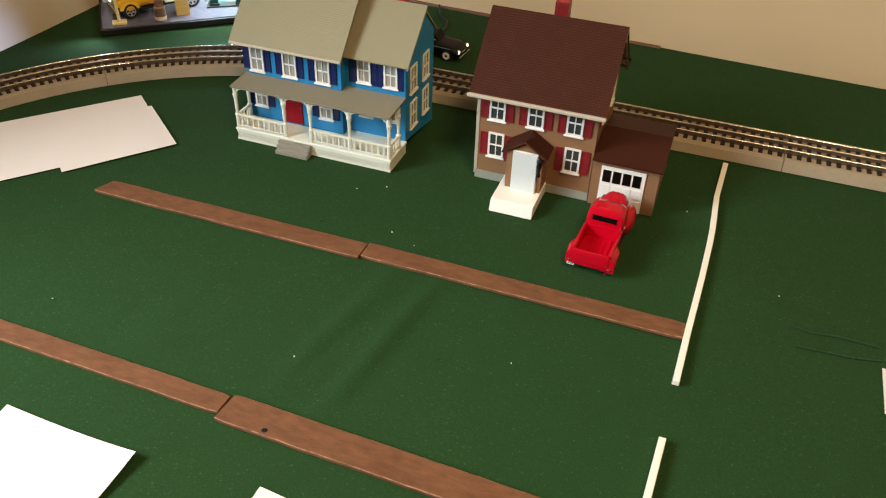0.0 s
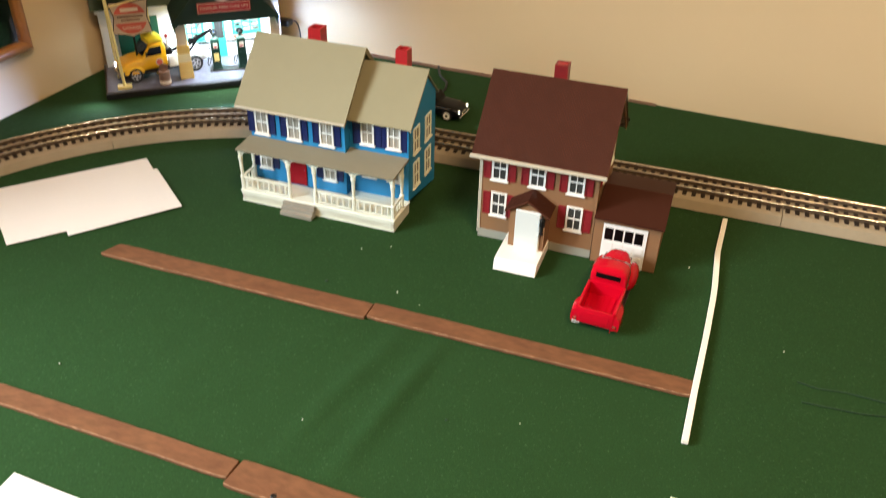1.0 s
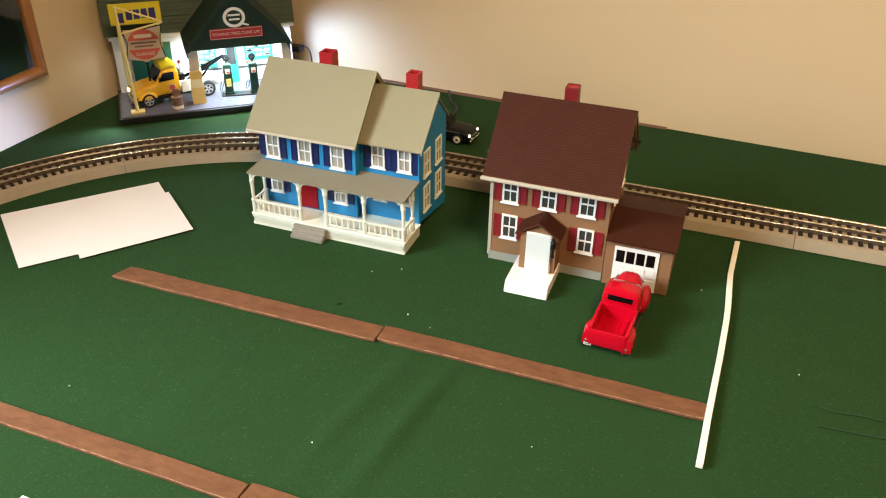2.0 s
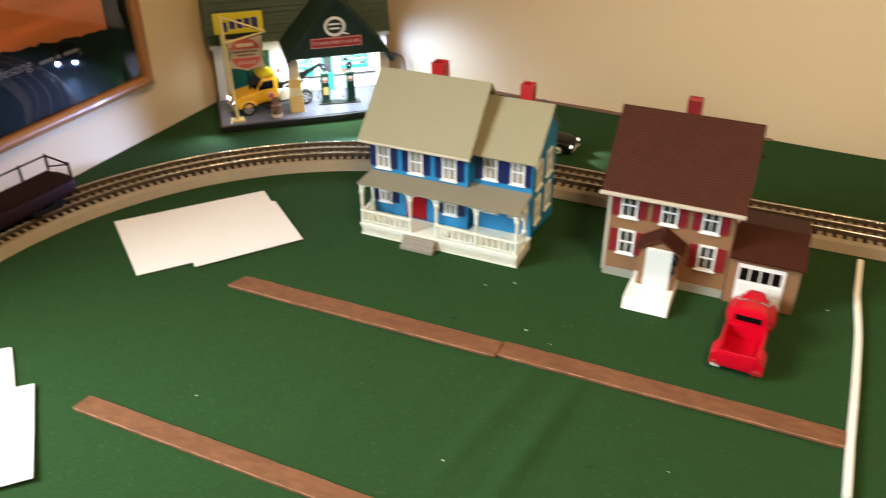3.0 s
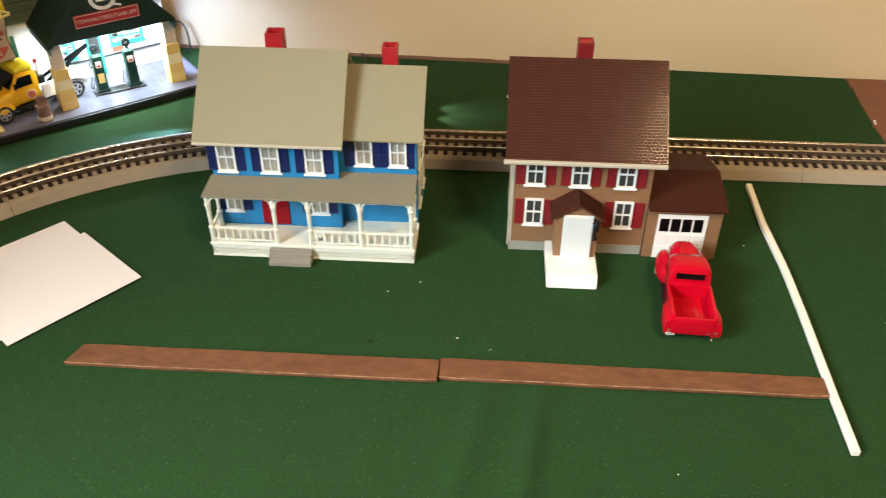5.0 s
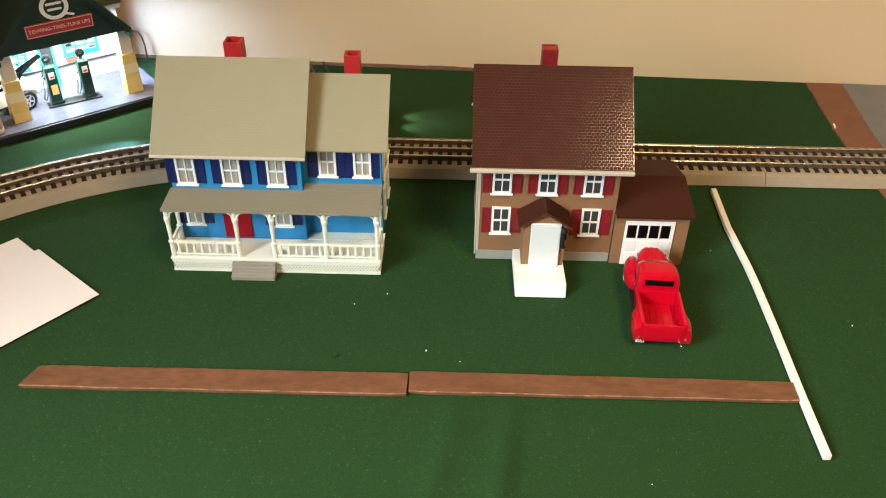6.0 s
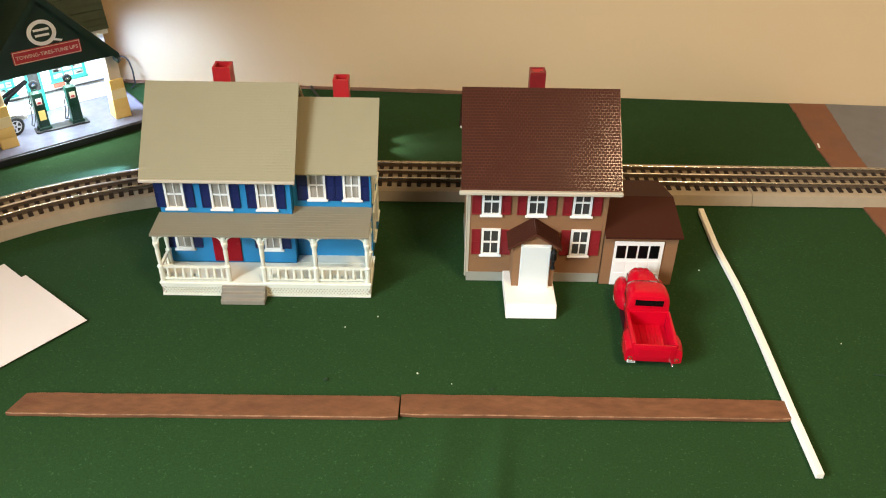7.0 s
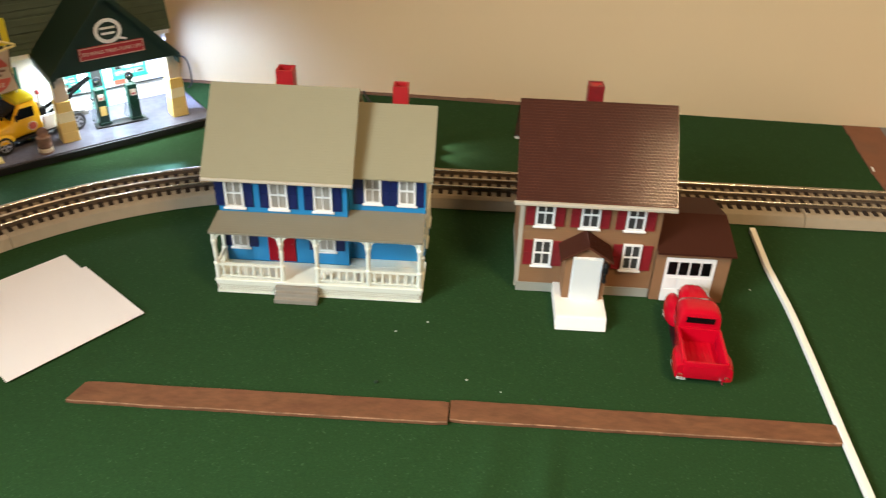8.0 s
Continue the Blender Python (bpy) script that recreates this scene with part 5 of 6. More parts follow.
def tow_truck():
    t = thing("toy_tow_truck", "yellow toy tow truck with lit headlight on the display", "toy truck", DISPLAY @ pose(0.1183, 0.0655, 0.0085, 0, 0, 105) @ Matrix.Scale(0.94, 4))
    part("chassis", box(B(), -0.0120, 0.0120, 0.0, 0.1060, 0.0075, 0.0140), BASEBLACK, t)
    cab = part("cab", loft(B(), [hoop(0.0480, 0.0172, 0.012, 0.0460, e=6), hoop(0.0505, 0.0182, 0.012, 0.0490, e=6), hoop(0.0620, 0.0184, 0.012, 0.0500, e=6), hoop(0.0690, 0.0180, 0.012, 0.0480, e=6), hoop(0.0790, 0.0178, 0.012, 0.0325, e=6),
                                 hoop(0.0820, 0.0176, 0.012, 0.0308, e=6)]), YELLOW, t, "bright yellow cab", smooth=True)
    part("windscreen", prism(B(), [(0.0702, 0.0472), (0.0792, 0.0334), (0.0801, 0.0340), (0.0710, 0.0478)], "x", -0.0150, 0.0150), BLACKPANE, cab)
    part("roof_cap", loft(B(), [hoop(0.0490, 0.0160, 0.0478, 0.0535, e=3), hoop(0.0530, 0.0176, 0.0470, 0.0565, e=3), hoop(0.0630, 0.0176, 0.0470, 0.0568, e=3), hoop(0.0690, 0.0160, 0.0470, 0.0535, e=3)]), ROOFYELLOW, cab, "pale lemon yellow roof cap", smooth=True)
    hood = part("hood", loft(B(), [hoop(0.0800, 0.0178, 0.013, 0.0310, e=6), hoop(0.0900, 0.0176, 0.013, 0.0300, e=6), hoop(0.1020, 0.0170, 0.014, 0.0278, e=6), hoop(0.1075, 0.0160, 0.015, 0.0245, e=5), hoop(0.1090, 0.0150, 0.016, 0.0225, e=4)]), YELLOW, t, "bright yellow hood", smooth=True)
    part("grille", soft(box(B(), -0.0090, 0.0090, 0.1080, 0.1100, 0.0130, 0.0215), 0.0005), CHROME, hood)
    for k in (-1, 1):
        part("side_window", soft(prism(B(), [(0.0545, 0.0330), (0.0760, 0.0330), (0.0690, 0.0440), (0.0545, 0.0440)], "x", min(k * 0.0168, k * 0.0187), max(k * 0.0168, k * 0.0187)), 0.0004), BLACKPANE, cab)
        part("mirror", soft(box(B(), k * 0.0205 - 0.0015, k * 0.0205 + 0.0015, 0.0745, 0.0760, 0.0330, 0.0400), 0.0004), IRON, cab)
        part("door_emblem", lathe(B(), [(0.0052, 0), (0.0050, 0.0003)], (0, 0, 0), 14), SIGNCREAM, cab, "round orange door emblem", pose_=pose(k * 0.0184, 0.0590, 0.0225, 0, k * 90, 0))
        part("emblem_centre", lathe(B(), [(0.0042, 0), (0.0040, 0.0003)], (0, 0, 0), 14), SIGNORANGE, cab, pose_=pose(k * 0.01865, 0.0590, 0.0225, 0, k * 90, 0))
        part("running_board", soft(box(B(), min(k * 0.0130, k * 0.0190), max(k * 0.0130, k * 0.0190), 0.0480, 0.0800, 0.0095, 0.0120), 0.0005), BASEBLACK, t)
        part("headlight", lathe(B(), [(0.0038, 0), (0.0040, 0.0014), (0.0026, 0.0030), (0.0006, 0.0034)], (0, 0, 0), 14), HEADLENS, hood, "lit blue-white headlight", smooth=True, pose_=pose(k * 0.0112, 0.1072, 0.0195, -90, 0, 0))
        spoked_wheel(t, k * 0.0165, 0.0930, 0.0100, 0.0064), spoked_wheel(t, k * 0.0172, 0.0100, 0.0108, 0.0066)
        part("fender_flare", bulge(B(), (k * 0.0165, 0.0930, 0.0135), (0.0036, 0.0135, 0.0085), cut=0.0120), YELLOW, hood, smooth=True)
        # pale side locker that steps down towards the tail, over the rear wheel
        part("bed_side", soft(prism(B(), [(-0.0100, 0.0190), (-0.0100, 0.0225), (0.0280, 0.0285), (0.0460, 0.0285), (0.0460, 0.0125), (0.0240, 0.0125), (0.0220, 0.0200), (0.0100, 0.0225), (-0.0010, 0.0200), (-0.0030, 0.0165)], "x", min(k * 0.0150, k * 0.0186), max(k * 0.0150, k * 0.0186)), 0.0004, 1), LIGHTWALL, t, "pale grey bed side")
    part("bumper", soft(box(B(), -0.0180, 0.0180, 0.1085, 0.1115, 0.0075, 0.0125), 0.0008), CHROME, t)
    bed = part("tow_bed", soft(box(B(), -0.0149, 0.0149, -0.0090, 0.0460, 0.0125, 0.0205), 0.0010), LIGHTWALL, t, "pale grey tow bed")
    part("tool_box", soft(box(B(), -0.0160, 0.0160, 0.0390, 0.0470, 0.0286, 0.0370), 0.0008), IRON, bed, "dark tool box")
    part("light_mast", rod(B(), (-0.0120, 0.0430, 0.0370), (-0.0120, 0.0430, 0.0520), 0.0012), SILVER, bed)
    part("beacon", lathe(B(), [(0.0022, 0), (0.0022, 0.003), (0.0010, 0.0042)], (0, 0, 0), 10), SIGNRED, bed, "red beacon", smooth=True, pose_=pose(-0.0120, 0.0430, 0.0520))
    part("boom", rod(rod(B(), (-0.007, 0.0330, 0.0250), (-0.001, -0.0250, 0.0470), 0.0019), (0.007, 0.0330, 0.0250), (0.001, -0.0250, 0.0470), 0.0019), BLACKMATT, t, "black tow boom")
    part("boom_strut", rod(B(), (0, 0.0120, 0.0200), (0, -0.0050, 0.0390), 0.0014), BLACKMATT, t)
    part("hook_cable", rod(B(), (0, -0.0240, 0.0490), (0, -0.0230, 0.0240), 0.0004), BASEBLACK, t)
    part("hook", wire(B(), [(0, -0.0230, 0.0245), (0, -0.0215, 0.0215), (0, -0.0235, 0.0195), (0, -0.0255, 0.0210)], 0.0007, 6), IRON, t)
    return t


# ---------------------------------------------------------------- lit service-station display in the corner


def on_display(x, y, z, rx=0, ry=0, rz=0):
    return DISPLAY @ pose(x, y, z, rx, ry, rz)


def service_station():
    t = thing("service_station", "lit toy service station with dark green gabled canopy", "toy building", DISPLAY)
    part("base", soft(box(B(), 0.0, 0.2480, 0.0, 0.1060, 0.0, 0.0075), 0.0008), BASEBLACK, t, "black display base")
    part("forecourt", box(B(), 0.0025, 0.2455, 0.0025, 0.1040, 0.0075, 0.0085), ASPHALT, t, "dark glossy forecourt")
    yb = 0.0900
    wall = part("back_wall", box(B(), 0.0050, 0.2350, yb, yb + 0.004, 0.0085, 0.0800), LIGHTWALL, t, "white station wall")
    for x0, x1, z0, z1, mat, nm, lab in ((0.0250, 0.0560, 0.0085, 0.0740, DEEPTEAL, "door", "deep green door"), (0.0060, 0.0190, 0.0150, 0.0640, WHITE, "poster_panel", "pale panel"),
                                         (0.0660, 0.0760, 0.0085, 0.0720, DEEPTEAL, "door", "deep green door")):
        d = part(nm, soft(box(B(), x0, x1, yb - 0.0020, yb - 0.0001, z0, z1), 0.0003, 1), mat, wall, lab)
    for x0, x1, z0, z1 in ((0.1080, 0.1330, 0.0330, 0.0600), (0.1700, 0.2080, 0.0380, 0.0620)):
        w = toy_window(t, x0, x1, z0, z1, SHOPPANE, TEAL, pose(0, yb, 0), cols=3, rows=3, bar=0.0015, rim=0.0030)
    ent = part("entrance_door", soft(box(B(), 0.1440, 0.1600, yb - 0.0025, yb - 0.0001, 0.0085, 0.0620), 0.0003, 1), TEAL, wall, "teal entrance door")
    part("door_glass", box(B(), 0.1465, 0.1575, yb - 0.0029, yb - 0.0026, 0.0340, 0.0590), DARKPANE, ent)
    part("wall_rail", box(B(), 0.1080, 0.2330, yb - 0.0024, yb - 0.0001, 0.0280, 0.0296), DARKPANE, wall)
    part("red_notice", box(B(), 0.1710, 0.1830, yb - 0.0012, yb - 0.0001, 0.0310, 0.0360), SIGNORANGE, wall)
    part("side_wall", box(B(), 0.0050, 0.0090, yb + 0.0041, 0.1035, 0.0085, 0.0800), LIGHTWALL, t), part("side_wall", box(B(), 0.2310, 0.2350, yb + 0.0041, 0.1035, 0.0085, 0.0800), LIGHTWALL, t)
    part("eave_trim", soft(box(B(), 0.0020, 0.2390, yb - 0.0060, yb - 0.0005, 0.0800, 0.0860), 0.0004, 1), WHITE, t, "white eave trim")
    # main roof, courses stepped
    rows, y0, z0, y1, z1 = 20, yb - 0.0075, 0.0860, 0.1060, 0.1900
    poly = []
    for k in range(rows):
        a, b = k / rows, (k + 1) / rows
        poly += [(y0 + (y1 - y0) * a - 0.0016, z0 + (z1 - z0) * a), (y0 + (y1 - y0) * b, z0 + (z1 - z0) * b)]
    poly += [(0.1075, z1), (0.1075, z0)]
    part("main_roof", prism(B(), poly, "x", -0.002, 0.2400), OLIVE, t, "olive green shingled roof")
    # pillars: wide yellow foot, narrower cream shaft
    part("canopy_bulb", lathe(B(), [(0.0004, -0.0010), (0.0012, -0.0004), (0.0015, 0.0006), (0.0012, 0.0016), (0.0004, 0.0020)], (0.2060, 0.0500, 0.0735), 12), LAMPPANEL, t, "small lit bulb", smooth=True)
    for x in (0.1000, 0.2170):
        p = part("pillar", soft(box(B(), x - 0.0062, x + 0.0062, 0.0230, 0.0350, 0.0520, 0.0800), 0.0004, 1), SIGNCREAM, t, "cream pillar with yellow foot")
        # four courses of moulded blocks, each a little narrower than the one below
        for k in range(4):
            za, zb = 0.0085 + k * 0.0109, 0.0085 + (k + 1) * 0.0109 - 0.00008
            wa, wb = 0.0084 - k * 0.0003, 0.0081 - k * 0.0003
            part("pillar_block", soft(prism(B(), [(x - wa, za), (x - wb, zb), (x + wb, zb), (x + wa, za)], "y", 0.0210 + k * 0.0002, 0.0370 - k * 0.0002), 0.00015, 1), PALEBRICK if k == 2 else BRICKYELLOW, p, "pale yellow block" if k == 2 else "yellow block")
    # gabled canopy: two roof slabs over a dark green front
    cx, za, ze = 0.1560, 0.1550, 0.0800
    for k in (-1, 1):
        poly = [(cx, za + 0.0035), (cx + k * 0.0655, ze + 0.0045), (cx + k * 0.0655, ze), (cx + k * 0.0610, ze), (cx, za - 0.004)]
        part("canopy_roof", prism(B(), poly, "y", 0.0080, yb - 0.0065), CANOPY, t, "dark green canopy roof")
    # lips added under the eaves to cut off the bulb's light along the wall
    for k in (-1, 1):
        part("light_cut_fascia", box(B(), cx + k * 0.0635 - 0.0007, cx + k * 0.0635 + 0.0007, 0.0085, yb - 0.0068, 0.0735, 0.0799), CANOPY, t, "dark green eave board added to cut the light")
    gable = part("canopy_gable", prism(B(), [(cx - 0.0615, ze + 0.0005), (cx + 0.0615, ze + 0.0005), (cx, za - 0.0042)], "y", 0.0140, 0.0200), CANOPY, t, "dark green gable front")
    part("canopy_ceiling", box(B(), cx - 0.0600, cx + 0.0600, 0.0202, yb - 0.0066, 0.0785, 0.0799), WHITE, t, "white canopy ceiling")
    part("lamp_panel", box(B(), cx - 0.0560, cx + 0.0540, 0.0300, 0.0800, 0.0770, 0.0784), LAMPPANEL, t, "lit white lamp panel")
    bm = B()
    for i in range(28):
        a, b = 2 * math.pi * i / 28, 2 * math.pi * (i + 1) / 28
        for ra, rb in ((0.0098, 0.0136),):
            q = [(r * math.cos(c), r * math.sin(c) * 0.92) for c, r in ((a, ra), (a, rb), (b, rb), (b, ra))]
            prism(bm, [(cx - 0.0015 + u, 0.1185 + v) for u, v in q], "y", 0.0132, 0.0139)
    prism(bm, [(cx + 0.0030, 0.1105), (cx + 0.0150, 0.1068), (cx + 0.0160, 0.1085), (cx + 0.0055, 0.1120)], "y", 0.0132, 0.0139)
    part("ring_emblem", bm, LIGHTWALL, gable, "white ring-shaped emblem")
    bm = B()
    for z, w in ((0.1214, 0.0074), (0.1160, 0.0066)):
        box(bm, cx - 0.0015 - w, cx - 0.0015 + w, 0.0134, 0.0139, z - 0.0011, z + 0.0011)
    part("emblem_bars", bm, LIGHTWALL, gable)
    sign = part("gable_sign", soft(box(B(), cx - 0.0335, cx + 0.0315, 0.0125, 0.0139, 0.0925, 0.1055), 0.0003, 1), SIGNRED, gable, "red gable sign with white lettering")
    bm = B()
    for a, b, c, d in ((-0.0327, 0.0307, 0.0931, 0.0936), (-0.0327, 0.0307, 0.1044, 0.1049), (-0.0327, -0.0322, 0.0936, 0.1044), (0.0302, 0.0307, 0.0936, 0.1044)):
        box(bm, cx + a, cx + b, 0.0121, 0.0125, c, d)
    part("sign_border", bm, SIGNCREAM, sign)
    lettering("sign_lettering", "TOWING-TIRES-TUNE UPS", 0.0050, SIGNCREAM, sign, pose(cx - 0.001, 0.0123, 0.0988, 90, 0, 0))
    return t


def pump(x, y):
    t = thing("fuel_pump", "tall dark green toy fuel pump with round globe", "fuel pump", on_display(x, y, 0.0105, 0, 0, 0), group="fuel pumps on the island")
    body = part("pump_body", soft(box(B(), -0.0053, 0.0053, -0.0046, 0.0046, 0.0, 0.0400), 0.0007), PUMPGREEN, t, "dark green pump body")
    part("plinth", soft(box(B(), -0.0064, 0.0064, -0.0056, 0.0056, 0.0, 0.0030), 0.0004, 1), PUMPGREEN, t)
    part("dial", box(B(), -0.0028, 0.0028, -0.0051, -0.0047, 0.0280, 0.0350), SIGNCREAM, body, "cream dial face")
    part("dial_mark", box(B(), -0.0018, 0.0018, -0.0054, -0.0051, 0.0292, 0.0312), SIGNRED, body)
    part("price_panel", box(B(), -0.0032, 0.0032, -0.0051, -0.0047, 0.0110, 0.0215), BRICKYELLOW if x < 0.15 else PUMPGREEN, body, "price panel")
    part("neck", lathe(B(), [(0.0040, 0), (0.0018, 0.002), (0.0018, 0.004)], (0, 0, 0.0400), 10), PUMPGREEN, t)
    g = part("globe", lathe(B(), [(0.0016, -0.0014), (0.0034, -0.0011), (0.0037, 0), (0.0034, 0.0011), (0.0016, 0.0014)], (0, 0, 0), 16), CHROME, t, "round silvery globe", smooth=True, pose_=pose(0, 0, 0.0482, 90, 0, 0))
    part("globe_rim", lathe(B(), [(0.0036, -0.0013), (0.0045, -0.0010), (0.0045, 0.0010), (0.0036, 0.0013)], (0, 0, 0), 16), IRON, g, smooth=True)
    part("hose", wire(B(), [(-0.0057, 0, 0.0300), (-0.0085, -0.001, 0.0250), (-0.0095, -0.002, 0.0160), (-0.0120, -0.003, 0.0080), (-0.0100, -0.003, 0.0060), (-0.0072, -0.002, 0.0120), (-0.0057, -0.001, 0.0180)], 0.0005, 6), CORD, t)


def station_signs():
    t = thing("sign_post", "pale yellow sign post with yellow triangular bracket", "sign post", on_display(0.0230, 0.0150, 0.0085))
    part("post_foot", soft(box(B(), -0.0085, 0.0085, -0.0060, 0.0060, 0, 0.0026), 0.0004, 1), PALEYELLOW, t)
    part("post", rod(B(), (0, 0, 0.0026), (-0.0045, 0, 0.1340), 0.0020, 0.0018, 10), PALEYELLOW, t, smooth=True)
    part("bracket", rod(rod(rod(B(), (-0.0045, 0, 0.1330), (0.0460, 0, 0.1120), 0.0011), (-0.0035, 0, 0.1010), (0.0460, 0, 0.1110), 0.0011), (-0.0035, 0, 0.1000), (-0.0045, 0, 0.1330), 0.0012), PALEYELLOW, t)
    t = thing("billboard", "yellow billboard with dark blue painted writing", "sign", on_display(0.0090, 0.0470, 0.0085))
    board = part("board", soft(box(B(), 0.001, 0.0610, -0.0010, 0.0010, 0.1020, 0.1280), 0.0004, 1), YELLOWSIGN, t, "yellow sign board")
    for x0, x1, z0, z1 in ((0.0090, 0.0170, 0.1050, 0.1170), (0.0200, 0.0270, 0.1080, 0.1200), (0.0290, 0.0360, 0.1085, 0.1200), (0.0380, 0.0450, 0.1090, 0.1205), (0.0470, 0.0545, 0.1060, 0.1210)):
        part("writing_bar", box(B(), x0, x1, -0.0014, -0.0010, z0, z1), SIGNBLUE, board)
    part("board_leg", rod(B(), (0.0080, 0.0016, 0), (0.0080, 0.0016, 0.1240), 0.0014), PALEYELLOW, t), part("board_leg", rod(B(), (0.0560, 0.0016, 0), (0.0560, 0.0016, 0.1240), 0.0014), PALEYELLOW, t)
    t = thing("shield_sign", "cream and red shield-shaped garage sign", "sign", on_display(0.0440, 0.0420, 0.0085))
    out = [(-0.0225, 0.0970), (0.0, 0.0955), (0.0225, 0.0990), (0.0190, 0.0790), (0.0225, 0.0590), (0.0060, 0.0570), (0.0, 0.0545), (-0.0060, 0.0570), (-0.0225, 0.0600), (-0.0185, 0.0790)]
    board = part("board", prism(B(), out, "y", -0.0006, 0.0008), SHIELDCREAM, t, "cream shield board")
    part("board_edge", prism(B(), [(x * 1.06, 0.0775 + (z - 0.0775) * 1.05) for x, z in out], "y", 0.0008, 0.0018), IRON, board)
    for k in (-1, 1):
        lim = math.asin(0.30)
        arc_pts = [(0.0192 * math.cos(a), 0.0775 + k * 0.0192 * math.sin(a)) for a in (lim + (math.pi - 2 * lim) * i / 20 for i in range(21))]
        part("red_half_round", prism(B(), arc_pts, "y", -0.0010, -0.0006), SIGNORANGE, board, "red half round")
    lettering("sign_lettering", "GARAGE", 0.0058, SIGNCREAM, board, pose(0, -0.0012, 0.0655, 90, 0, 0))
    part("name_bar", box(B(), -0.0105, 0.0105, -0.0013, -0.0010, 0.0862, 0.0905), SIGNCREAM, board)
    for z, w in ((0.0798, 0.0150), (0.0755, 0.0110)):
        part("writing_bar", box(B(), -w, w, -0.0010, -0.0006, z - 0.0011, z + 0.0011), DRUMBROWN, board)
    part("support", rod(B(), (0, 0.0022, 0), (0, 0.0022, 0.0980), 0.0014), IRON, t)
    t = thing("oil_drum", "small rusty brown drum with cream label on the forecourt", "drum", on_display(0.0720, 0.0120, 0.0085))
    part("drum", lathe(B(), [(0.0068, 0), (0.0072, 0.0006), (0.0068, 0.0012), (0.0068, 0.0080), (0.0072, 0.0086), (0.0068, 0.0092), (0.0068, 0.0160), (0.0072, 0.0166), (0.0068, 0.0172), (0.0060, 0.0172), (0.0058, 0.0166)], (0, 0, 0), 18), DRUMBROWN, t, smooth=True)
    part("label_band", lathe(B(), [(0.0069, 0.0018), (0.00705, 0.0020), (0.00705, 0.0058), (0.0069, 0.0060)], (0, 0, 0), 18), SIGNCREAM, t, "cream label", smooth=True)
    part("lid_notice", lathe(B(), [(0.0055, 0), (0.0052, 0.0012)], (0, 0, 0), 14), DRUMBROWN, t, "round brown notice", pose_=pose(0, -0.0010, 0.0222, 90, 0, 0))


red_pickup()
sedan(pose(-0.0470, 0.3965, 0, 0, 0, -95) @ Matrix.Scale(0.93, 4), BLACKPAINT, WARMLENS, "glossy black toy car with lit headlights behind the track")
sedan(PARKED, BLACKPAINT, HEADLENS, "dark toy car with bright headlights behind the blue house")
service_station()
tow_truck()
isl = thing("pump_island", "low dark concrete pump island", "pump island", on_display(0.1575, 0.0402, 0.0085, 0, 0, -5))
part("kerb", soft(box(B(), -0.0270, 0.0270, -0.0072, 0.0072, 0, 0.0020), 0.0008), BASEBLACK, isl)
pump(0.1405, 0.0420)
pump(0.1735, 0.0388)
station_signs()

# ---------------------------------------------------------------- freight car on the curve


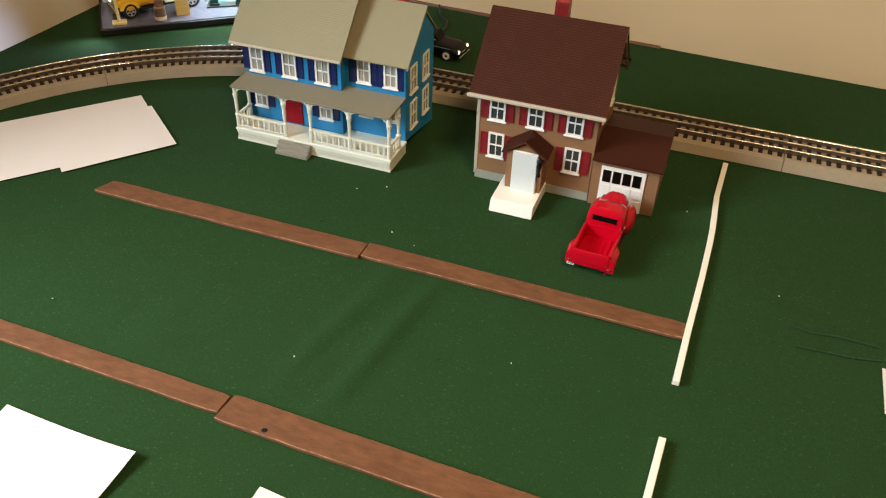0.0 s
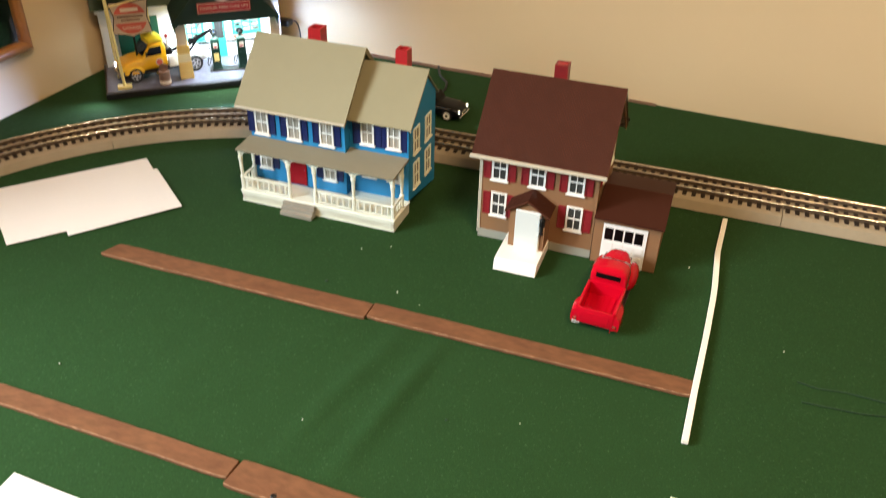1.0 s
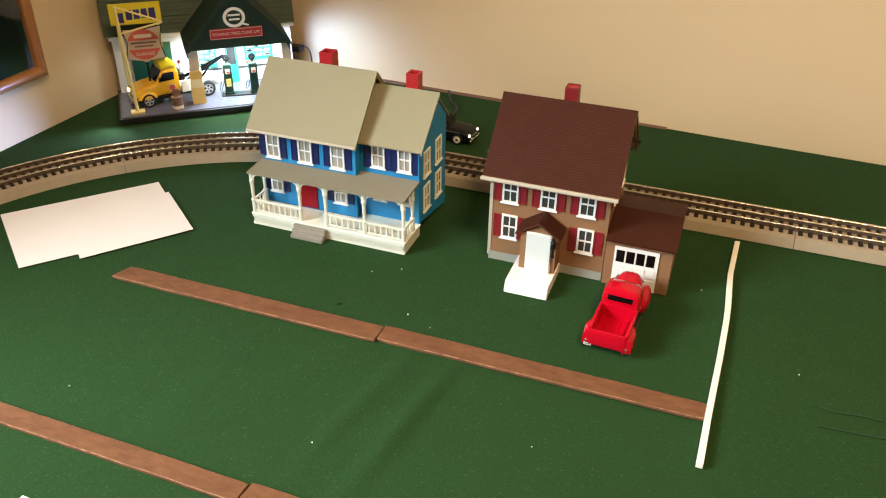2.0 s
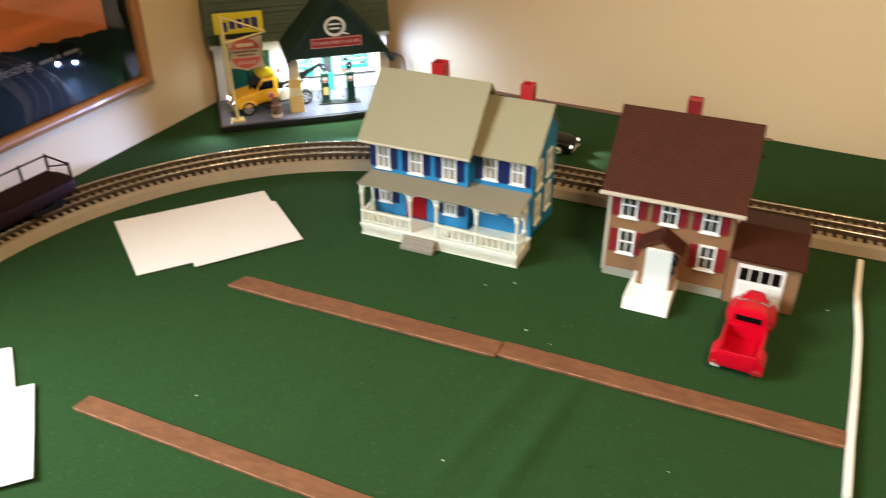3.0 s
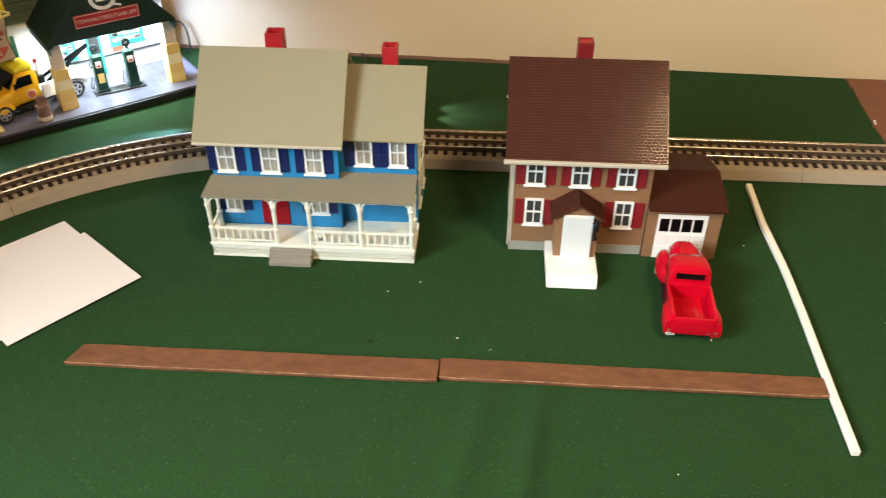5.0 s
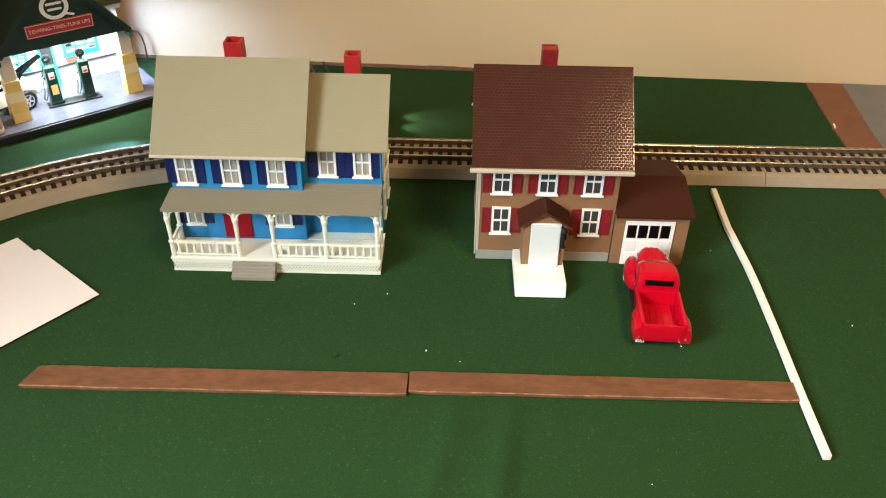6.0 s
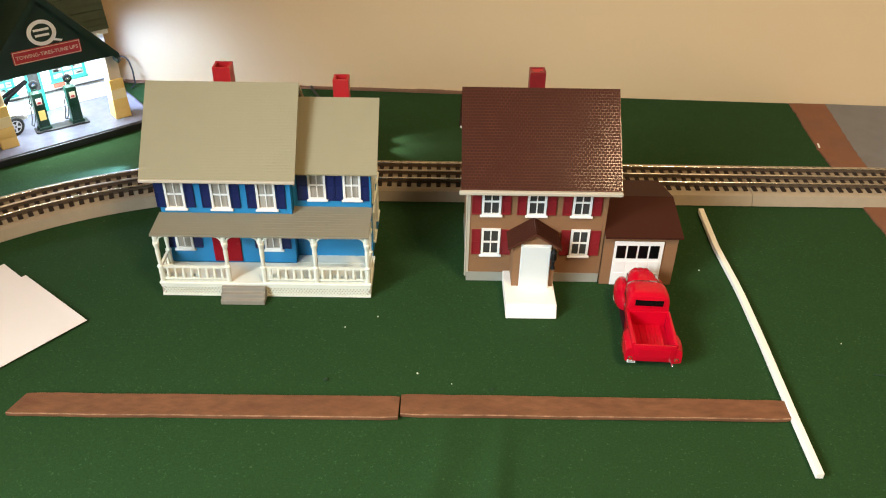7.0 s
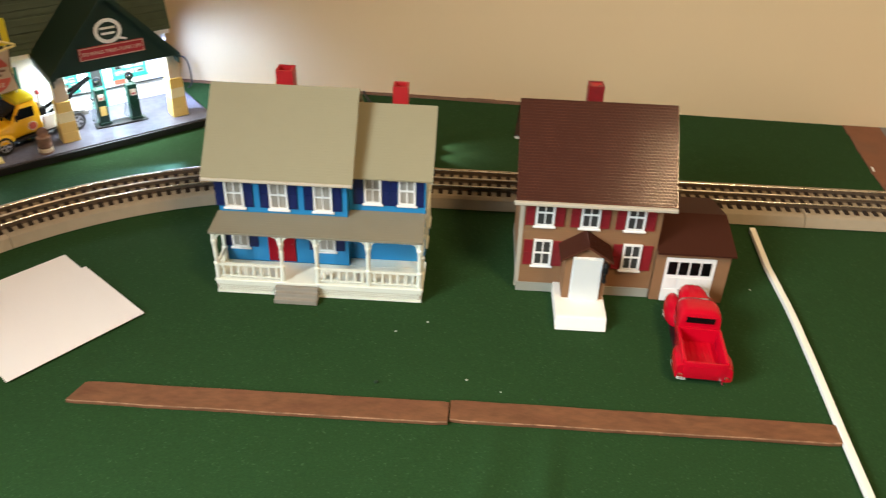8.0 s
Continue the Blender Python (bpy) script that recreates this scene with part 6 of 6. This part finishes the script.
def freight_car():
    x, y, a = on_track(-0.5770)
    t = thing("freight_car", "dark brown model freight car with deck railing on the curve", "train car", pose(x + 0.006, y, 0, 0, 0, a))
    hl, hw, z0, z1 = 0.1000, 0.0195, 0.0225, 0.0410
    rings = []
    for px, k in ((-hl, 0.80), (-hl + 0.004, 0.95), (-hl + 0.010, 1), (hl - 0.010, 1), (hl - 0.004, 0.95), (hl, 0.80)):
        ring = []
        for i in range(24):
            an = 2 * math.pi * (i + 0.5) / 24
            ca, sa = math.cos(an), math.sin(an)
            ring.append((px, hw * k * math.copysign(abs(ca) ** 0.5, ca), (z0 + z1) / 2 + (z1 - z0) / 2 * k * math.copysign(abs(sa) ** 0.5, sa)))
        rings.append(ring)
    part("car_body", loft(B(), rings), CARBROWN, t, "dark brown rounded car body", smooth=True)
    part("deck", soft(box(B(), -hl + 0.006, hl - 0.006, -hw + 0.002, hw - 0.002, z1 - 0.0006, z1 + 0.0006), 0.0003, 1), CARBROWN, t)
    part("frame_sill", box(B(), -hl + 0.004, hl - 0.004, -0.0090, 0.0090, 0.0185, 0.0230), CARBROWN, t)
    for px in (-0.0955, -0.0640, -0.0320, 0.0, 0.0320, 0.0640, 0.0955):
        part("railing_post", soft(box(B(), px - 0.0011, px + 0.0011, hw - 0.0035, hw - 0.0013, z1, z1 + 0.0185), 0.0003, 1), CARBROWN, t)
    part("railing_post", soft(box(B(), 0.0944, 0.0966, -hw + 0.0013, -hw + 0.0035, z1, z1 + 0.0170), 0.0003, 1), CARBROWN, t)
    part("railing_bar", rod(B(), (-0.0955, hw - 0.0024, z1 + 0.0165), (0.0955, hw - 0.0024, z1 + 0.0165), 0.0010), CARBROWN, t)
    part("railing_bar", rod(B(), (0.0955, hw - 0.0024, z1 + 0.0165), (0.0955, -hw + 0.0024, z1 + 0.0150), 0.0010), CARBROWN, t)
    part("railing_bar", rod(B(), (0.0955, hw - 0.0024, z1 + 0.0040), (0.0955, -hw + 0.0024, z1 + 0.0145), 0.0008), CARBROWN, t)
    for px in (-0.062, 0.062):
        b = part("bogie", soft(box(B(), px - 0.0200, px + 0.0200, -0.0150, 0.0150, 0.0185, 0.0215), 0.0006), IRON, t, "black bogie")
        for wx in (-0.0120, 0.0120):
            for k in (-1, 1):
                part("bogie_wheel", lathe(B(), [(0.0062, -0.0015), (0.0054, 0.0), (0.0054, 0.0016)], (0, 0, 0), 16), IRON, b, smooth=True, pose_=pose(px + wx, k * 0.0150, 0.0206, k * 90, 0, 0))
        for k in (-1, 1):
            part("side_frame", soft(box(B(), px - 0.0190, px + 0.0190, k * 0.0182 - 0.0009, k * 0.0182 + 0.0009, 0.0175, 0.0225), 0.0006), IRON, b)
    part("coupler", soft(box(B(), hl - 0.004, hl + 0.0100, -0.0025, 0.0025, 0.0190, 0.0225), 0.0006), IRON, t)
    part("coupler", soft(box(B(), -hl - 0.0100, -hl + 0.004, -0.0025, 0.0025, 0.0190, 0.0225), 0.0006), IRON, t)


freight_car()

# ---------------------------------------------------------------- framed print on the left wall


def framed_print():
    y0, y1, z0, z1, w = -0.0850, 0.2535, 0.0645, 0.3600, 0.0140
    t = thing("framed_print", "large framed dark print in honey-coloured wood", "picture", pose(left_x(0) + 0.001, 0, 0, 0, 0, -2.3))
    prof = [(0.0, 0.0), (0.0060, 0.0), (0.0100, 0.0010), (0.0130, 0.0036), (0.0140, 0.0070), (0.0132, 0.0102), (0.0110, 0.0128), (0.0090, w), (0.0, w)]
    def bar(p, q, inward):
        d = Vector(inward)
        p, q = Vector(p), Vector(q)
        e = (q - p).normalized()
        rings = []
        for c, sgn in ((p, 1), (q, -1)):
            rings.append([(h, *(c + d * o + e * o * sgn)[:]) for h, o in prof])
        part("frame_bar", loft(B(), rings), FRAMEWOOD, t, "rounded oak frame bar", smooth=True)
    c = [(y0, z0), (y1, z0), (y1, z1), (y0, z1)]
    bar(c[0], c[1], (0, 1)), bar(c[1], c[2], (-1, 0)), bar(c[2], c[3], (0, -1)), bar(c[3], c[0], (1, 0))
    sheet = part("print_sheet", box(B(), 0.0020, 0.0040, y0 + w * 0.6, y1 - w * 0.6, z0 + w * 0.6, z1 - w * 0.6), PRINTBLACK, t, "black print")
    n = 40
    low = [(y0 + 0.03 + (0.2030 - y0 - 0.03) * i / n, 0.172 - 0.028 * i / n + 0.0035 * noise.noise((i * 0.45, 7.3, 0)) + 0.0025 * noise.noise((i * 1.3, 2.1, 0))) for i in range(n + 1)]
    part("orange_field", prism(B(), low + [(0.2040, z1 - 0.03), (y0 + 0.03, z1 - 0.03)], "x", 0.0040, 0.0044), PRINTORANGE, sheet, "orange wood-like picture field")
    lettering("print_lettering", "manifesting", 0.0150, PRINTGREY, sheet, pose(0.0041, 0.0620, 0.1385, 90, 0, 90), depth=0.0001)
    for a, b in ((0.106, 0.124), (0.128, 0.134), (0.138, 0.158)):
        part("writing_bar", box(B(), 0.0040, 0.0042, a, b, 0.1335, 0.1372), PRINTGREY, sheet)
    pane = part("picture_glass", upright(B(), 0.0085, y0 + w * 0.7, y1 - w * 0.7, z0 + w * 0.7, z1 - w * 0.7), PICTUREGLASS, t, "clear picture glass")
    pane.visible_shadow = False


framed_print()

# ---------------------------------------------------------------- cords
t = thing("power_adapter", "black plug adapter with cord beside the wall", "power cord", pose(-0.366, 0.531, 0.0))
part("adapter", soft(box(B(), -0.014, 0.018, -0.010, 0.004, 0.032, 0.041), 0.002), CORD, t)
part("cord", wire(B(), [(0.014, 0.0, 0.037), (0.020, 0.0, 0.0395), (0.025, 0.0, 0.038), (0.028, 0.0, 0.033), (0.030, 0.0, 0.022), (0.030, 0.0, 0.006), (0.026, -0.004, 0.0012)], 0.0010, 8), CORD, t)
part("cord", wire(B(), [(-0.012, -0.002, 0.030), (-0.010, -0.004, 0.012), (0.0, -0.008, 0.0014), (0.014, -0.012, 0.0012)], 0.0012, 8), CORD, t)
single("extension_lead", wire(B(), [(-0.128, 0.532, 0.0050), (-0.125, 0.525, 0.0040), (-0.117, 0.508, 0.0022), (-0.101, 0.490, 0.0016), (-0.096, 0.470, 0.0016), (-0.100, 0.440, 0.0016), (-0.1060, 0.4180, 0.0060)], 0.0015, 8), CORD,
       "thin black cord running to the black toy car", "power cord")
